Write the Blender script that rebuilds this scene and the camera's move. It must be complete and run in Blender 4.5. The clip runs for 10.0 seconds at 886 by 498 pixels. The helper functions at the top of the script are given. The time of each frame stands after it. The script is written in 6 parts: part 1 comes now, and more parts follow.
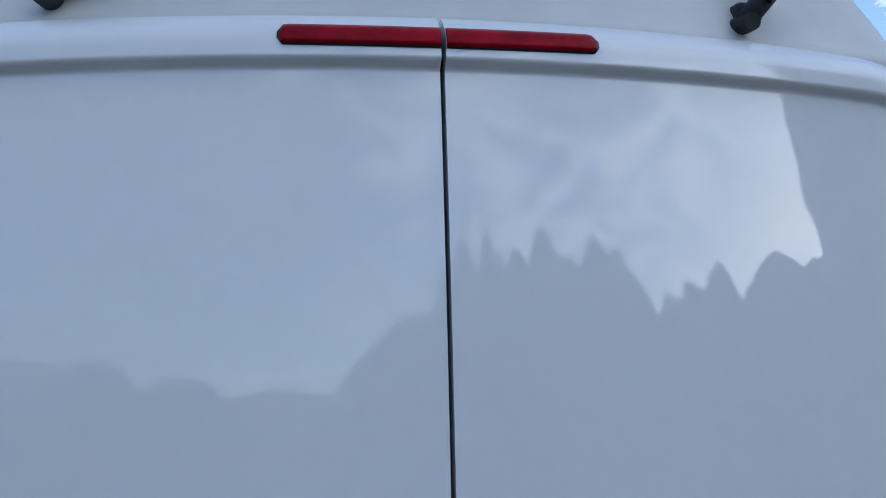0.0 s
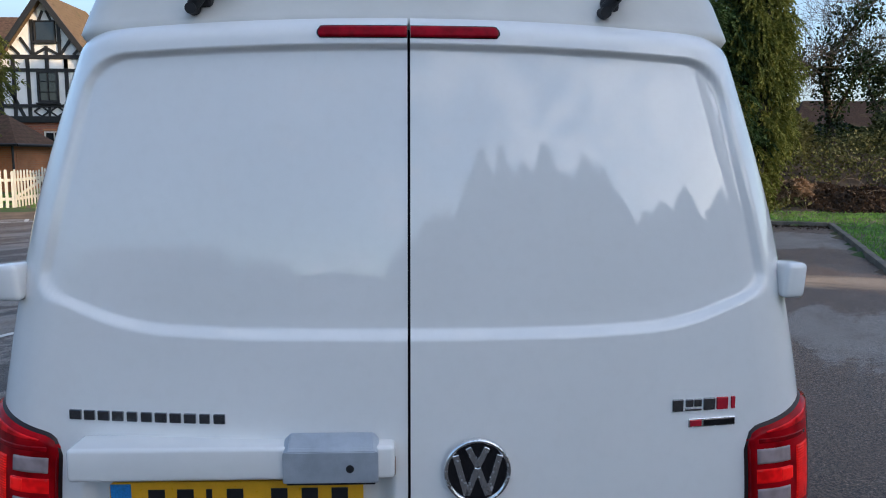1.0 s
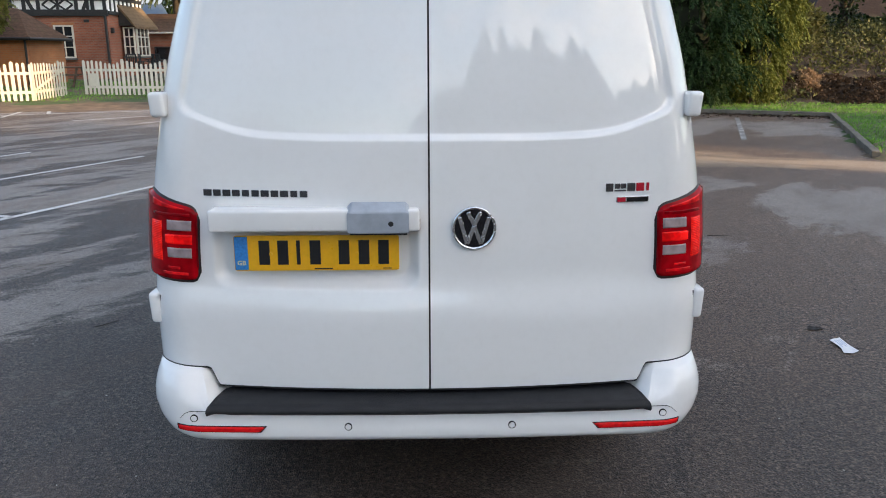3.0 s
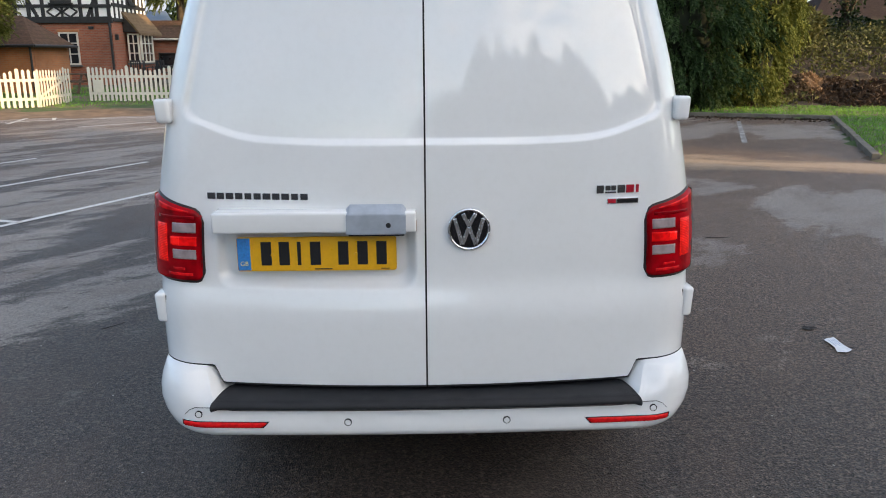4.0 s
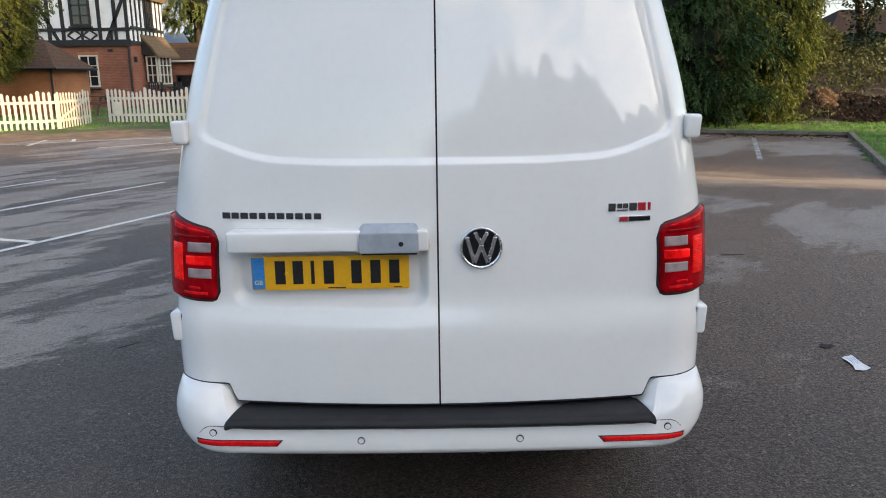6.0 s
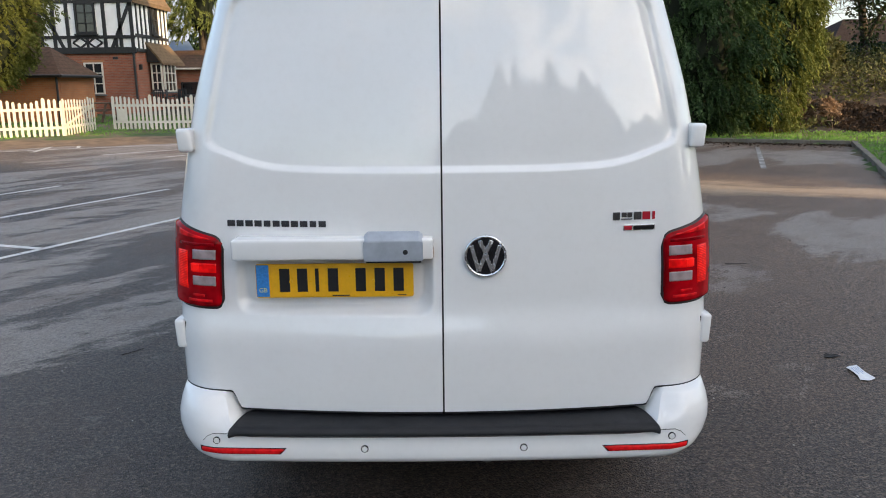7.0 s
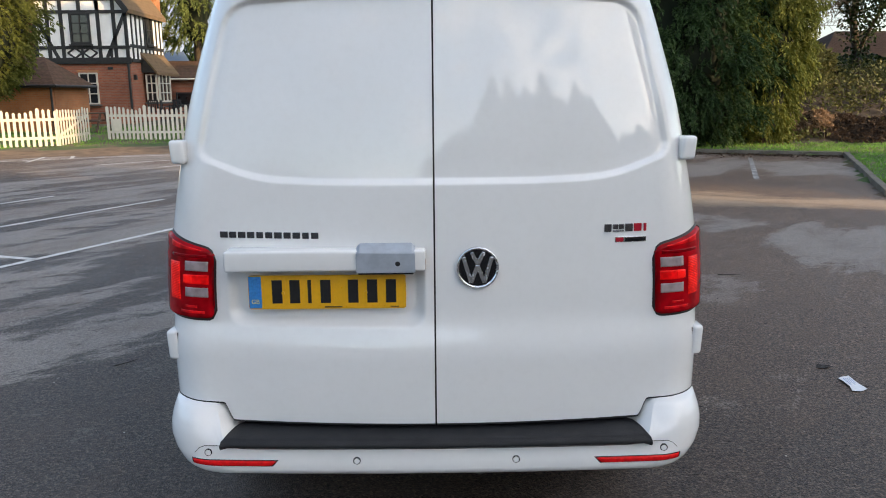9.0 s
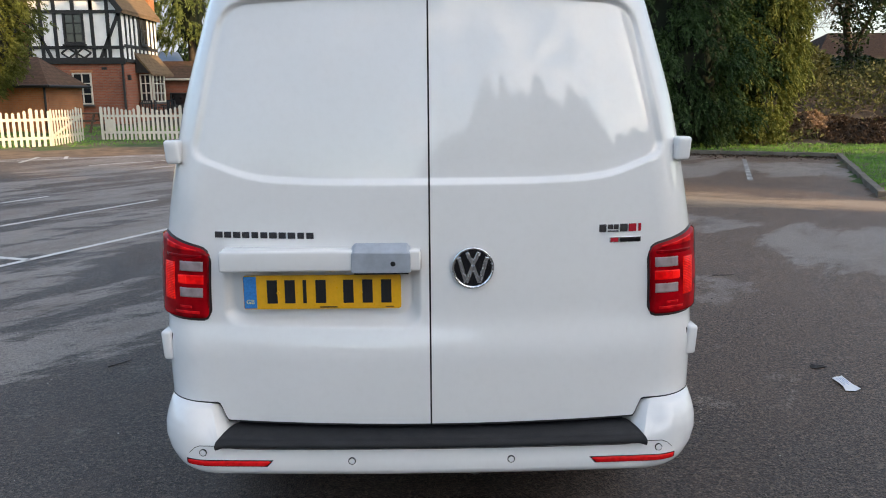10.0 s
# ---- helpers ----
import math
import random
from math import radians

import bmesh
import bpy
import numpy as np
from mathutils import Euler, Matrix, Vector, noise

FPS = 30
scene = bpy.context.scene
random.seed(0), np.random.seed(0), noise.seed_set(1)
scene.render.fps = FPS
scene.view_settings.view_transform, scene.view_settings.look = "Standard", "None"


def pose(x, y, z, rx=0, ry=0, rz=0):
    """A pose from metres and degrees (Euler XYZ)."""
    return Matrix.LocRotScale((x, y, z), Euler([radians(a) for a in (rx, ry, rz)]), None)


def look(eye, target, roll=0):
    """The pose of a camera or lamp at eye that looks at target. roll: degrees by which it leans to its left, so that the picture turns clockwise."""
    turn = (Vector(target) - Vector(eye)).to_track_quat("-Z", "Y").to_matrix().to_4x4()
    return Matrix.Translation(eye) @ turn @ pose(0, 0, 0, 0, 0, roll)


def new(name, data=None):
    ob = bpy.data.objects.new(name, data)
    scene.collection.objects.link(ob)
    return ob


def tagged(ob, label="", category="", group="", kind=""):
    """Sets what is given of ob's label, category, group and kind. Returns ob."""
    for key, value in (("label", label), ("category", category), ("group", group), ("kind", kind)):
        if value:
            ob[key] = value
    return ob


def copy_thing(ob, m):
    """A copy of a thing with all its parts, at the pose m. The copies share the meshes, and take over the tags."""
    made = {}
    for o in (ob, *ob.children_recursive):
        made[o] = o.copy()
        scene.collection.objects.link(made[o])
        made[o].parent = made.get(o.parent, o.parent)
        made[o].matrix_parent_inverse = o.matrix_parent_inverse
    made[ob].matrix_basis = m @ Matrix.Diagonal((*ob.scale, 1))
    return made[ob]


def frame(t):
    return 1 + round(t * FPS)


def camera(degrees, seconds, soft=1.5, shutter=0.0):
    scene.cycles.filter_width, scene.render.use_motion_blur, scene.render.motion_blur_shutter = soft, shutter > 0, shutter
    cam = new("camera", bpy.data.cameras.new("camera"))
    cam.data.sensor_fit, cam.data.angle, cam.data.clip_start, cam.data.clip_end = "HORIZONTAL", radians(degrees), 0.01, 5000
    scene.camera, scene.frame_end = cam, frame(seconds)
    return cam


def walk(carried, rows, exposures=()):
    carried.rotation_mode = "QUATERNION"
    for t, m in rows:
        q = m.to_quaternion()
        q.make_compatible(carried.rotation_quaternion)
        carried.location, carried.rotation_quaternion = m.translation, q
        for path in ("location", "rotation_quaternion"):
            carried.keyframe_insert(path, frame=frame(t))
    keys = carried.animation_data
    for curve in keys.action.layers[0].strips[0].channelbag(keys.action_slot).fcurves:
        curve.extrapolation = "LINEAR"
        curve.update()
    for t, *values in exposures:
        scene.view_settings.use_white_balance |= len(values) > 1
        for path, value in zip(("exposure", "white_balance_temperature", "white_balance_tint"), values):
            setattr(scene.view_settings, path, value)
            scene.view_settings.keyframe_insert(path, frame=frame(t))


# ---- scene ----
cam = camera(60.2, 10.0, 1.0)
PATH = [
    (0, (-0.128, -0.778, 1.740), (0.157, 1.201, 1.730), -0.3),
    (0.3, (-0.069, -1.045, 1.720), (0.085, 0.947, 1.623), 0.0),
    (0.5, (-0.035, -1.174, 1.720), (0.073, 0.817, 1.568), 0.1),
    (1, (0.007, -1.521, 1.728), (0.087, 0.463, 1.484), 0.2),
    (1.5, (-0.023, -1.842, 1.716), (0.047, 0.129, 1.388), 0.3),
    (2, (0.03, -2.071, 1.693), (0.086, -0.114, 1.286), 0.4),
    (2.5, (0.016, -2.237, 1.658), (0.07, -0.294, 1.188), 0.2),
    (3, (-0.022, -2.343, 1.62), (0.032, -0.408, 1.117), -0.0),
    (4.5, (0.009, -2.429, 1.63), (0.045, -0.488, 1.151), -0.5),
    (5, (0.009, -2.43, 1.628), (0.032, -0.485, 1.163), -0.7),
    (5.5, (0.011, -2.435, 1.63), (0.023, -0.487, 1.175), -0.8),
    (7, (0.005, -2.438, 1.633), (0.003, -0.483, 1.208), -0.6),
    (7.5, (0.008, -2.442, 1.637), (0.007, -0.486, 1.22), -0.5),
    (8, (0.012, -2.443, 1.638), (0.011, -0.485, 1.228), -0.5),
    (8.5, (0.014, -2.444, 1.638), (0.019, -0.485, 1.235), -0.6),
    (9, (0.013, -2.444, 1.639), (0.025, -0.484, 1.24), -0.5),
    (9.5, (0.011, -2.445, 1.638), (0.029, -0.485, 1.242), -0.5),
    (10, (0.011, -2.446, 1.637), (0.037, -0.486, 1.24), -0.4),
]
walk(cam, [(t, look(eye, target, roll)) for t, eye, target, roll in PATH],
     exposures=[(0,-.06,5550,11),(.5,-.19,5580,11),(1,.12,5950,12),(1.5,.33,6280,13),(2,.39,6500,13),(2.5,.55,6800,13),(3,.70,7050,13),(4.5,.71,7200,13),(10,.63,7150,13)])


# ---- sky, sun ----
SUN_AZ, SUN_EL = radians(54), radians(9.5)          # from -y towards +x
TO_SUN = Vector((math.sin(SUN_AZ) * math.cos(SUN_EL), -math.cos(SUN_AZ) * math.cos(SUN_EL), math.sin(SUN_EL)))
world = bpy.data.worlds.new("sky")
scene.world = world
world.use_nodes = True
wn, wl = world.node_tree.nodes, world.node_tree.links
wn.clear()
w_out, w_bg, w_sky = wn.new("ShaderNodeOutputWorld"), wn.new("ShaderNodeBackground"), wn.new("ShaderNodeTexSky")
w_sky.sky_type, w_sky.sun_disc = "NISHITA", False
w_sky.sun_elevation, w_sky.sun_rotation = radians(14), math.pi - SUN_AZ
w_sky.air_density, w_sky.dust_density, w_sky.ozone_density = 1.0, 0.7, 2.0
w_tc, w_sep = wn.new("ShaderNodeTexCoord"), wn.new("ShaderNodeSeparateXYZ")
wl.new(w_tc.outputs["Generated"], w_sep.inputs[0])


def w_math(op, a, b):
    n = wn.new("ShaderNodeMath")
    n.operation = op
    for i, v in enumerate((a, b)):
        if isinstance(v, (int, float)):
            n.inputs[i].default_value = v
        else:
            wl.new(v, n.inputs[i])
    return n.outputs[0]


# a broken, flattened layer of cloud
w_map = wn.new("ShaderNodeMapping")
w_map.inputs["Location"].default_value = (2.3, 0.9, 0.4)
w_map.inputs["Scale"].default_value = (0.8, 0.8, 1.5)
wl.new(w_tc.outputs["Generated"], w_map.inputs[0])
w_no = wn.new("ShaderNodeTexNoise")
w_no.inputs["Scale"].default_value, w_no.inputs["Detail"].default_value, w_no.inputs["Roughness"].default_value = 6.5, 12, 0.58
w_no.inputs["Distortion"].default_value = 0.0
wl.new(w_map.outputs[0], w_no.inputs["Vector"])
w_fine = wn.new("ShaderNodeTexNoise")
w_fine.inputs["Scale"].default_value, w_fine.inputs["Detail"].default_value, w_fine.inputs["Roughness"].default_value = 24.0, 12, 0.66
wl.new(w_map.outputs[0], w_fine.inputs["Vector"])
w_both = w_math("ADD", w_math("MULTIPLY", w_no.outputs["Fac"], 0.42), w_math("MULTIPLY", w_fine.outputs["Fac"], 0.58))
w_rp = wn.new("ShaderNodeValToRGB")
w_rp.color_ramp.elements[0].position, w_rp.color_ramp.elements[1].position = 0.495, 0.575
w_rp.color_ramp.elements[0].color, w_rp.color_ramp.elements[1].color = (0.05, 0.05, 0.05, 1), (0.9, 0.9, 0.9, 1)
w_dot = wn.new("ShaderNodeVectorMath")
w_dot.operation = "DOT_PRODUCT"
wl.new(w_tc.outputs["Generated"], w_dot.inputs[0])
w_dot.inputs[1].default_value = TO_SUN
# the cloud thickens towards the sun's quarter and thins out away from it
w_thick = w_math("MULTIPLY", w_math("SUBTRACT", w_dot.outputs["Value"], 0.71), 0.13)
w_thick = w_math("ADD", w_thick, w_math("MULTIPLY", w_math("MAXIMUM", w_math("SUBTRACT", w_sep.outputs[2], 0.42), 0.0), 0.12))
wl.new(w_math("ADD", w_both, w_thick), w_rp.inputs[0])
w_mix = wn.new("ShaderNodeMix")
w_mix.data_type = "RGBA"
wl.new(w_rp.outputs[0], w_mix.inputs["Factor"])
w_clear = wn.new("ShaderNodeVectorMath")
w_clear.operation = "SCALE"
w_clear.inputs["Scale"].default_value = 1.7
wl.new(w_sky.outputs[0], w_clear.inputs[0])
wl.new(w_clear.outputs[0], w_mix.inputs["A"])
# clouds shine where they stand before the sun
w_fwd = w_math("POWER", w_math("MAXIMUM", w_dot.outputs["Value"], 0.0), 8.0)
w_cl = wn.new("ShaderNodeMix")
w_cl.data_type = "RGBA"
wl.new(w_fwd, w_cl.inputs["Factor"])
w_cl.inputs["A"].default_value, w_cl.inputs["B"].default_value = (10.5, 10.8, 11.4, 1), (27.0, 26.0, 24.6, 1)
wl.new(w_cl.outputs["Result"], w_mix.inputs["B"])
# a dull grey-blue haze low down, opposite the sun
w_low = w_math("MAXIMUM", w_math("SUBTRACT", 1.0, w_math("MULTIPLY", w_sep.outputs[2], 4.2)), 0.0)
w_low = w_math("MULTIPLY", w_low, w_math("MINIMUM", w_math("MAXIMUM", w_math("SUBTRACT", 0.35, w_dot.outputs["Value"]), 0.0), 1.0))
w_haze = wn.new("ShaderNodeMix")
w_haze.data_type = "RGBA"
wl.new(w_math("MINIMUM", w_math("MULTIPLY", w_low, 1.7), 0.95), w_haze.inputs["Factor"])
wl.new(w_mix.outputs["Result"], w_haze.inputs["A"])
w_haze.inputs["B"].default_value = (2.5, 2.8, 3.4, 1)
wl.new(w_haze.outputs["Result"], w_bg.inputs[0])
w_bg.inputs[1].default_value = 0.15
wl.new(w_bg.outputs[0], w_out.inputs[0])

sun = new("sun", bpy.data.lights.new("sun", "SUN"))
sun.data.energy, sun.data.angle, sun.data.color = 4.3, radians(0.55), (1.0, 0.73, 0.43)
sun.matrix_world = look(TO_SUN * 60, (0, 0, 0))


# ---- materials ----
def rgba(c):
    return (*c, 1.0) if len(c) == 3 else c


class Nodes:
    """A material's node tree, with short ways to add to it."""

    def __init__(self, name):
        self.m = bpy.data.materials.new(name)
        self.m.use_nodes = True
        self.t = self.m.node_tree
        self.b = self.t.nodes["Principled BSDF"]
        self.co = self.t.nodes.new("ShaderNodeTexCoord").outputs["Object"]
        self.bumps = None

    def put(self, socket, value):
        if isinstance(value, bpy.types.NodeSocket):
            self.t.links.new(value, socket)
        else:
            socket.default_value = value

    def noise(self, scale, detail=4, rough=0.55, stretch=None, distort=0.0):
        n = self.t.nodes.new("ShaderNodeTexNoise")
        n.inputs["Scale"].default_value, n.inputs["Detail"].default_value, n.inputs["Roughness"].default_value = scale, detail, rough
        n.inputs["Distortion"].default_value = distort
        v = self.co
        if stretch:
            m = self.t.nodes.new("ShaderNodeMapping")
            m.inputs["Scale"].default_value = stretch[:3]
            if len(stretch) > 3:
                m.vector_type = "TEXTURE"
                m.inputs["Rotation"].default_value = (0, 0, radians(stretch[3]))
            self.t.links.new(v, m.inputs[0])
            v = m.outputs[0]
        self.t.links.new(v, n.inputs["Vector"])
        return n.outputs["Fac"]

    def ramp(self, fac, *stops):
        n = self.t.nodes.new("ShaderNodeValToRGB")
        e = n.color_ramp.elements
        while len(e) < len(stops):
            e.new(0.5)
        for i, (p, c) in enumerate(stops):
            e[i].position = p
            e[i].color = (c, c, c, 1) if isinstance(c, (int, float)) else rgba(c)
        self.put(n.inputs[0], fac)
        return n.outputs[0]

    def mix(self, fac, a, b, blend="MIX"):
        n = self.t.nodes.new("ShaderNodeMix")
        n.data_type, n.blend_type = "RGBA", blend
        self.put(n.inputs["Factor"], fac)
        self.put(n.inputs["A"], rgba(a) if isinstance(a, tuple) else a)
        self.put(n.inputs["B"], rgba(b) if isinstance(b, tuple) else b)
        return n.outputs["Result"]

    def math(self, op, a, b=0.0):
        n = self.t.nodes.new("ShaderNodeMath")
        n.operation = op
        self.put(n.inputs[0], a)
        self.put(n.inputs[1], b)
        return n.outputs[0]

    def bump(self, height, strength, distance=0.01):
        n = self.t.nodes.new("ShaderNodeBump")
        n.inputs["Strength"].default_value, n.inputs["Distance"].default_value = strength, distance
        self.put(n.inputs["Height"], height)
        if self.bumps:
            self.t.links.new(self.bumps, n.inputs["Normal"])
        self.bumps = n.outputs[0]
        self.t.links.new(self.bumps, self.b.inputs["Normal"])

    def random(self, island=False):
        if island:
            return self.t.nodes.new("ShaderNodeNewGeometry").outputs["Random Per Island"]
        return self.t.nodes.new("ShaderNodeObjectInfo").outputs["Random"]

    def set(self, **kw):
        for k, v in kw.items():
            self.put(self.b.inputs[k.replace("_", " ")], rgba(v) if isinstance(v, tuple) else v)
        return self


def simple(name, c, rough=0.5, vary=0.12, scale=14.0, metal=0.0, bump=0.0, bscale=60.0, coat=0.0, grain=0.0):
    """A plain material with blotches of lighter and darker tone, and fine relief."""
    n = Nodes(name)
    lo, hi = tuple(x * (1 - vary) for x in c), tuple(min(1, x * (1 + vary)) for x in c)
    col = n.mix(n.ramp(n.noise(scale), (0.3, 0.0), (0.7, 1.0)), lo, hi)
    if grain:
        col = n.mix(grain, col, n.mix(n.noise(scale * 12, 2), lo, hi), "MULTIPLY")
    n.set(Base_Color=col, Roughness=n.ramp(n.noise(scale * 2.3), (0.2, max(0.02, rough - 0.08)), (0.8, min(1, rough + 0.08))), Metallic=metal)
    if bump:
        n.bump(n.noise(bscale, 3), bump)
    if coat:
        n.set(Coat_Weight=coat, Coat_Roughness=0.03)
    return n.m


def paint_white():
    n = Nodes("van_paint")
    dirt = n.ramp(n.noise(3.0, 6), (0.35, 0.0), (0.75, 1.0))
    film = n.ramp(n.noise(38.0, 3), (0.45, 0.0), (0.7, 1.0))
    col = n.mix(n.math("MULTIPLY", dirt, 0.35), (0.80, 0.80, 0.79), (0.73, 0.725, 0.70))
    col = n.mix(n.math("MULTIPLY", film, 0.10), col, (0.66, 0.65, 0.62))
    n.set(Base_Color=col, Roughness=0.6, Specular_IOR_Level=0.0, Coat_Weight=1.0, Coat_IOR=1.68,
          Coat_Roughness=n.ramp(n.noise(2.2, 5), (0.3, 0.012), (0.8, 0.024)))
    n.bump(n.noise(30.0, 2), 0.006, 0.004)
    return n.m


PAINT = paint_white()
GELCOAT = simple("roof_gelcoat", (0.58, 0.57, 0.53), 0.42, 0.07, 5.0, bump=0.04, bscale=30, coat=0.25)
BLACK_PLASTIC = simple("black_textured_plastic", (0.012, 0.0125, 0.015), 0.62, 0.25, 9.0, bump=0.35, bscale=420)
# badge chrome with the dark ground's reflection put into its colour
DARKENED_CHROME = simple("darkened_chrome", (0.24, 0.245, 0.26), 0.16, 0.05, 40, metal=1.0)
BLACK_GLOSS = simple("black_gloss", (0.008, 0.008, 0.010), 0.18, 0.2, 20)
RUBBER = simple("rubber_seal", (0.010, 0.010, 0.011), 0.75, 0.2, 30)
TYRE = simple("tyre_rubber", (0.020, 0.020, 0.020), 0.85, 0.2, 20, bump=0.3, bscale=90)
CHROME = simple("chrome", (0.80, 0.81, 0.83), 0.24, 0.05, 40, metal=1.0)
ALLOY = simple("alloy", (0.45, 0.46, 0.47), 0.35, 0.1, 20, metal=1.0)
RED_BADGE = simple("red_badge", (0.45, 0.015, 0.03), 0.2, 0.1, 40)
STEEL_GREY = simple("grey_coated_steel", (0.38, 0.42, 0.47), 0.42, 0.10, 30, metal=0.25, bump=0.06, bscale=300)
YELLOW = simple("plate_yellow", (0.80, 0.41, 0.012), 0.32, 0.05, 60, coat=0.4)
CREAM = simple("cream_print", (0.80, 0.66, 0.26), 0.4, 0.05, 60)
BLUE_BAND = simple("plate_blue", (0.025, 0.22, 0.58), 0.32, 0.2, 180, coat=0.4)
PLATE_BLACK = simple("plate_black", (0.012, 0.012, 0.014), 0.35, 0.2, 60)
RUST = simple("rust", (0.16, 0.07, 0.025), 0.9, 0.4, 90, bump=0.4, bscale=200)
UNDERBODY = simple("underbody", (0.016, 0.015, 0.014), 0.8, 0.4, 8, bump=0.3, bscale=40)
GALV = simple("dull_steel", (0.20, 0.20, 0.19), 0.45, 0.25, 25, metal=0.9, bump=0.1, bscale=80)


def lens(name, c, rough, stripes=0.0, depth=0.75, scale=60.0, coat=0.22, glow=0.0):
    n = Nodes(name)
    col = n.mix(n.ramp(n.noise(scale, 2), (0.35, 0.0), (0.65, 1.0)), tuple(x * depth for x in c), c)
    if stripes:
        w = n.t.nodes.new("ShaderNodeTexWave")
        w.bands_direction = "Z"
        w.inputs["Scale"].default_value = stripes
        n.t.links.new(n.co, w.inputs["Vector"])
        col = n.mix(n.ramp(w.outputs["Fac"], (0.2, 0.0), (0.8, 1.0)), tuple(x * 0.55 for x in c), col)
        n.bump(w.outputs["Fac"], 0.35, 0.002)
    n.set(Base_Color=col, Roughness=rough, Coat_Weight=coat, Coat_Roughness=0.02, Specular_IOR_Level=0.05)
    if glow:                                 # weak emission added to brighten the lens
        n.set(Emission_Color=col, Emission_Strength=glow)
    return n.m


RED_LENS = lens("red_lens", (0.44, 0.002, 0.007), 0.22, 0.0, 0.40, 13.0, 0.14)
RIM = simple("dark_lamp_rim", (0.012, 0.0015, 0.002), 0.55, 0.2, 30)
RED_DEEP = lens("deep_red_lens", (0.30, 0.001, 0.005), 0.2, 0.0, 0.6, 30.0, 0.18)
RED_TOP = lens("red_wedge_lens", (0.86, 0.010, 0.014), 0.18, 0.0, 0.5, 30.0, 0.2)
RED_BRIGHT = lens("red_reflex_lens", (1.0, 0.016, 0.012), 0.16, 55.0, 0.55, 60.0, 0.14, 0.24)
RED_MID = lens("red_band_lens", (1.0, 0.008, 0.009), 0.18, 0.0, 0.5, 24.0, 0.14, 0.12)
RED_GLOW = lens("red_bright_band_lens", (1.0, 0.014, 0.012), 0.16, 0.0, 0.7, 40.0, 0.14, 0.26)
CLEAR_LENS = lens("smoked_clear_lens", (0.37, 0.29, 0.29), 0.20, 0.0, 0.7, 26.0)
RED_STRIP = lens("red_reflector", (0.80, 0.012, 0.014), 0.2, 0.0, 0.75, 60.0, 0.12)
BRAKE_LENS = lens("brake_light_lens", (0.34, 0.001, 0.012), 0.2, 0.0, 0.6, 40.0, 0.10)


def asphalt():
    n = Nodes("wet_asphalt")
    cells = n.t.nodes.new("ShaderNodeTexVoronoi")
    cells.inputs["Scale"].default_value = 135.0
    n.t.links.new(n.co, cells.inputs["Vector"])
    grey = n.t.nodes.new("ShaderNodeSeparateColor")
    n.t.links.new(cells.outputs["Color"], grey.inputs[0])
    agg = n.math("ADD", n.math("MULTIPLY", grey.outputs[0], 0.6), n.math("MULTIPLY", n.noise(55.0, 4, 0.7), 0.4))
    coarse = n.noise(34.0, 4, 0.65)
    place_ = n.t.nodes.new("ShaderNodeSeparateXYZ")
    n.t.links.new(n.co, place_.inputs[0])
    X, Y = place_.outputs[0], place_.outputs[1]

    wx, wy = (n.math("MULTIPLY", n.math("SUBTRACT", n.noise(1.5, 7, 0.66, (q, 1.0, 1.0, 25)), 0.5), 0.9) for q in (1.6, 2.2))

    def line(a, b, c):
        return n.math("ADD", n.math("ADD", n.math("MULTIPLY", X, a), n.math("MULTIPLY", Y, b)), c)

    def spot(cx, cy, rx, ry):
        """Positive inside an upright oval, falling off outwards."""
        u = n.math("MULTIPLY", n.math("SUBTRACT", n.math("ADD", X, wx), cx), 1 / rx)
        v = n.math("MULTIPLY", n.math("SUBTRACT", n.math("ADD", Y, wy), cy), 1 / ry)
        return n.math("SUBTRACT", 1.0, n.math("ADD", n.math("MULTIPLY", u, u), n.math("MULTIPLY", v, v)))

    # drained areas: the bays, and worn islands in the wet lane
    field = n.math("MINIMUM", n.math("ADD", line(-0.83, 0.55, -3.15), n.math("MULTIPLY", wx, 0.5)), 0.10)
    for cx, cy, rx, ry in ((1.95, 3.95, 0.82, 0.80), (5.25, 4.85, 1.6, 1.8), (2.9, 7.3, 1.1, 0.95), (-1.75, 1.3, 0.5, 0.25), (1.75, 1.60, 0.35, 0.4), (6.6, 14.0, 4.2, 1.6)):
        field = n.math("MAXIMUM", field, n.math("MINIMUM", spot(cx, cy, rx, ry), 0.42 if rx > 0.51 else -0.46))
    field = n.math("MAXIMUM", field, -1.0)
    patch = n.noise(0.85, 10, 0.60, (4.2, 1.0, 1.0, 57), 0.4)
    fringe = n.noise(3.4, 8, 0.74, (2.4, 1.0, 1.0, 20), 0.3)
    patch = n.math("ADD", patch, n.math("MULTIPLY", n.math("SUBTRACT", agg, 0.5), 0.035))
    patch = n.math("ADD", patch, n.math("MULTIPLY", n.math("SUBTRACT", fringe, 0.5), 0.32))
    patch = n.math("ADD", patch, n.math("MULTIPLY", field, 0.20))
    stain = n.noise(1.3, 6, 0.62, (2.0, 1.0, 1.0, 60), 0.4)
    dry = n.ramp(patch, (0.492, 0.0), (0.535, 1.0))
    base = n.mix(n.ramp(agg, (0.22, 0.0), (0.52, 0.30), (0.85, 1.0)), (0.020, 0.0155, 0.0130), (0.165, 0.124, 0.096))
    lane = n.ramp(n.math("ADD", line(0.085, 0.075, -0.03), n.math("MULTIPLY", stain, 0.4)), (0.25, (0.84, 0.84, 0.87)), (0.80, (2.0, 1.80, 1.62)))
    base = n.mix(1.0, base, n.mix(1.0, lane, n.ramp(n.noise(44.0, 4, 0.74), (0.35, 0.28), (0.65, 1.75)), "MULTIPLY"), "MULTIPLY")
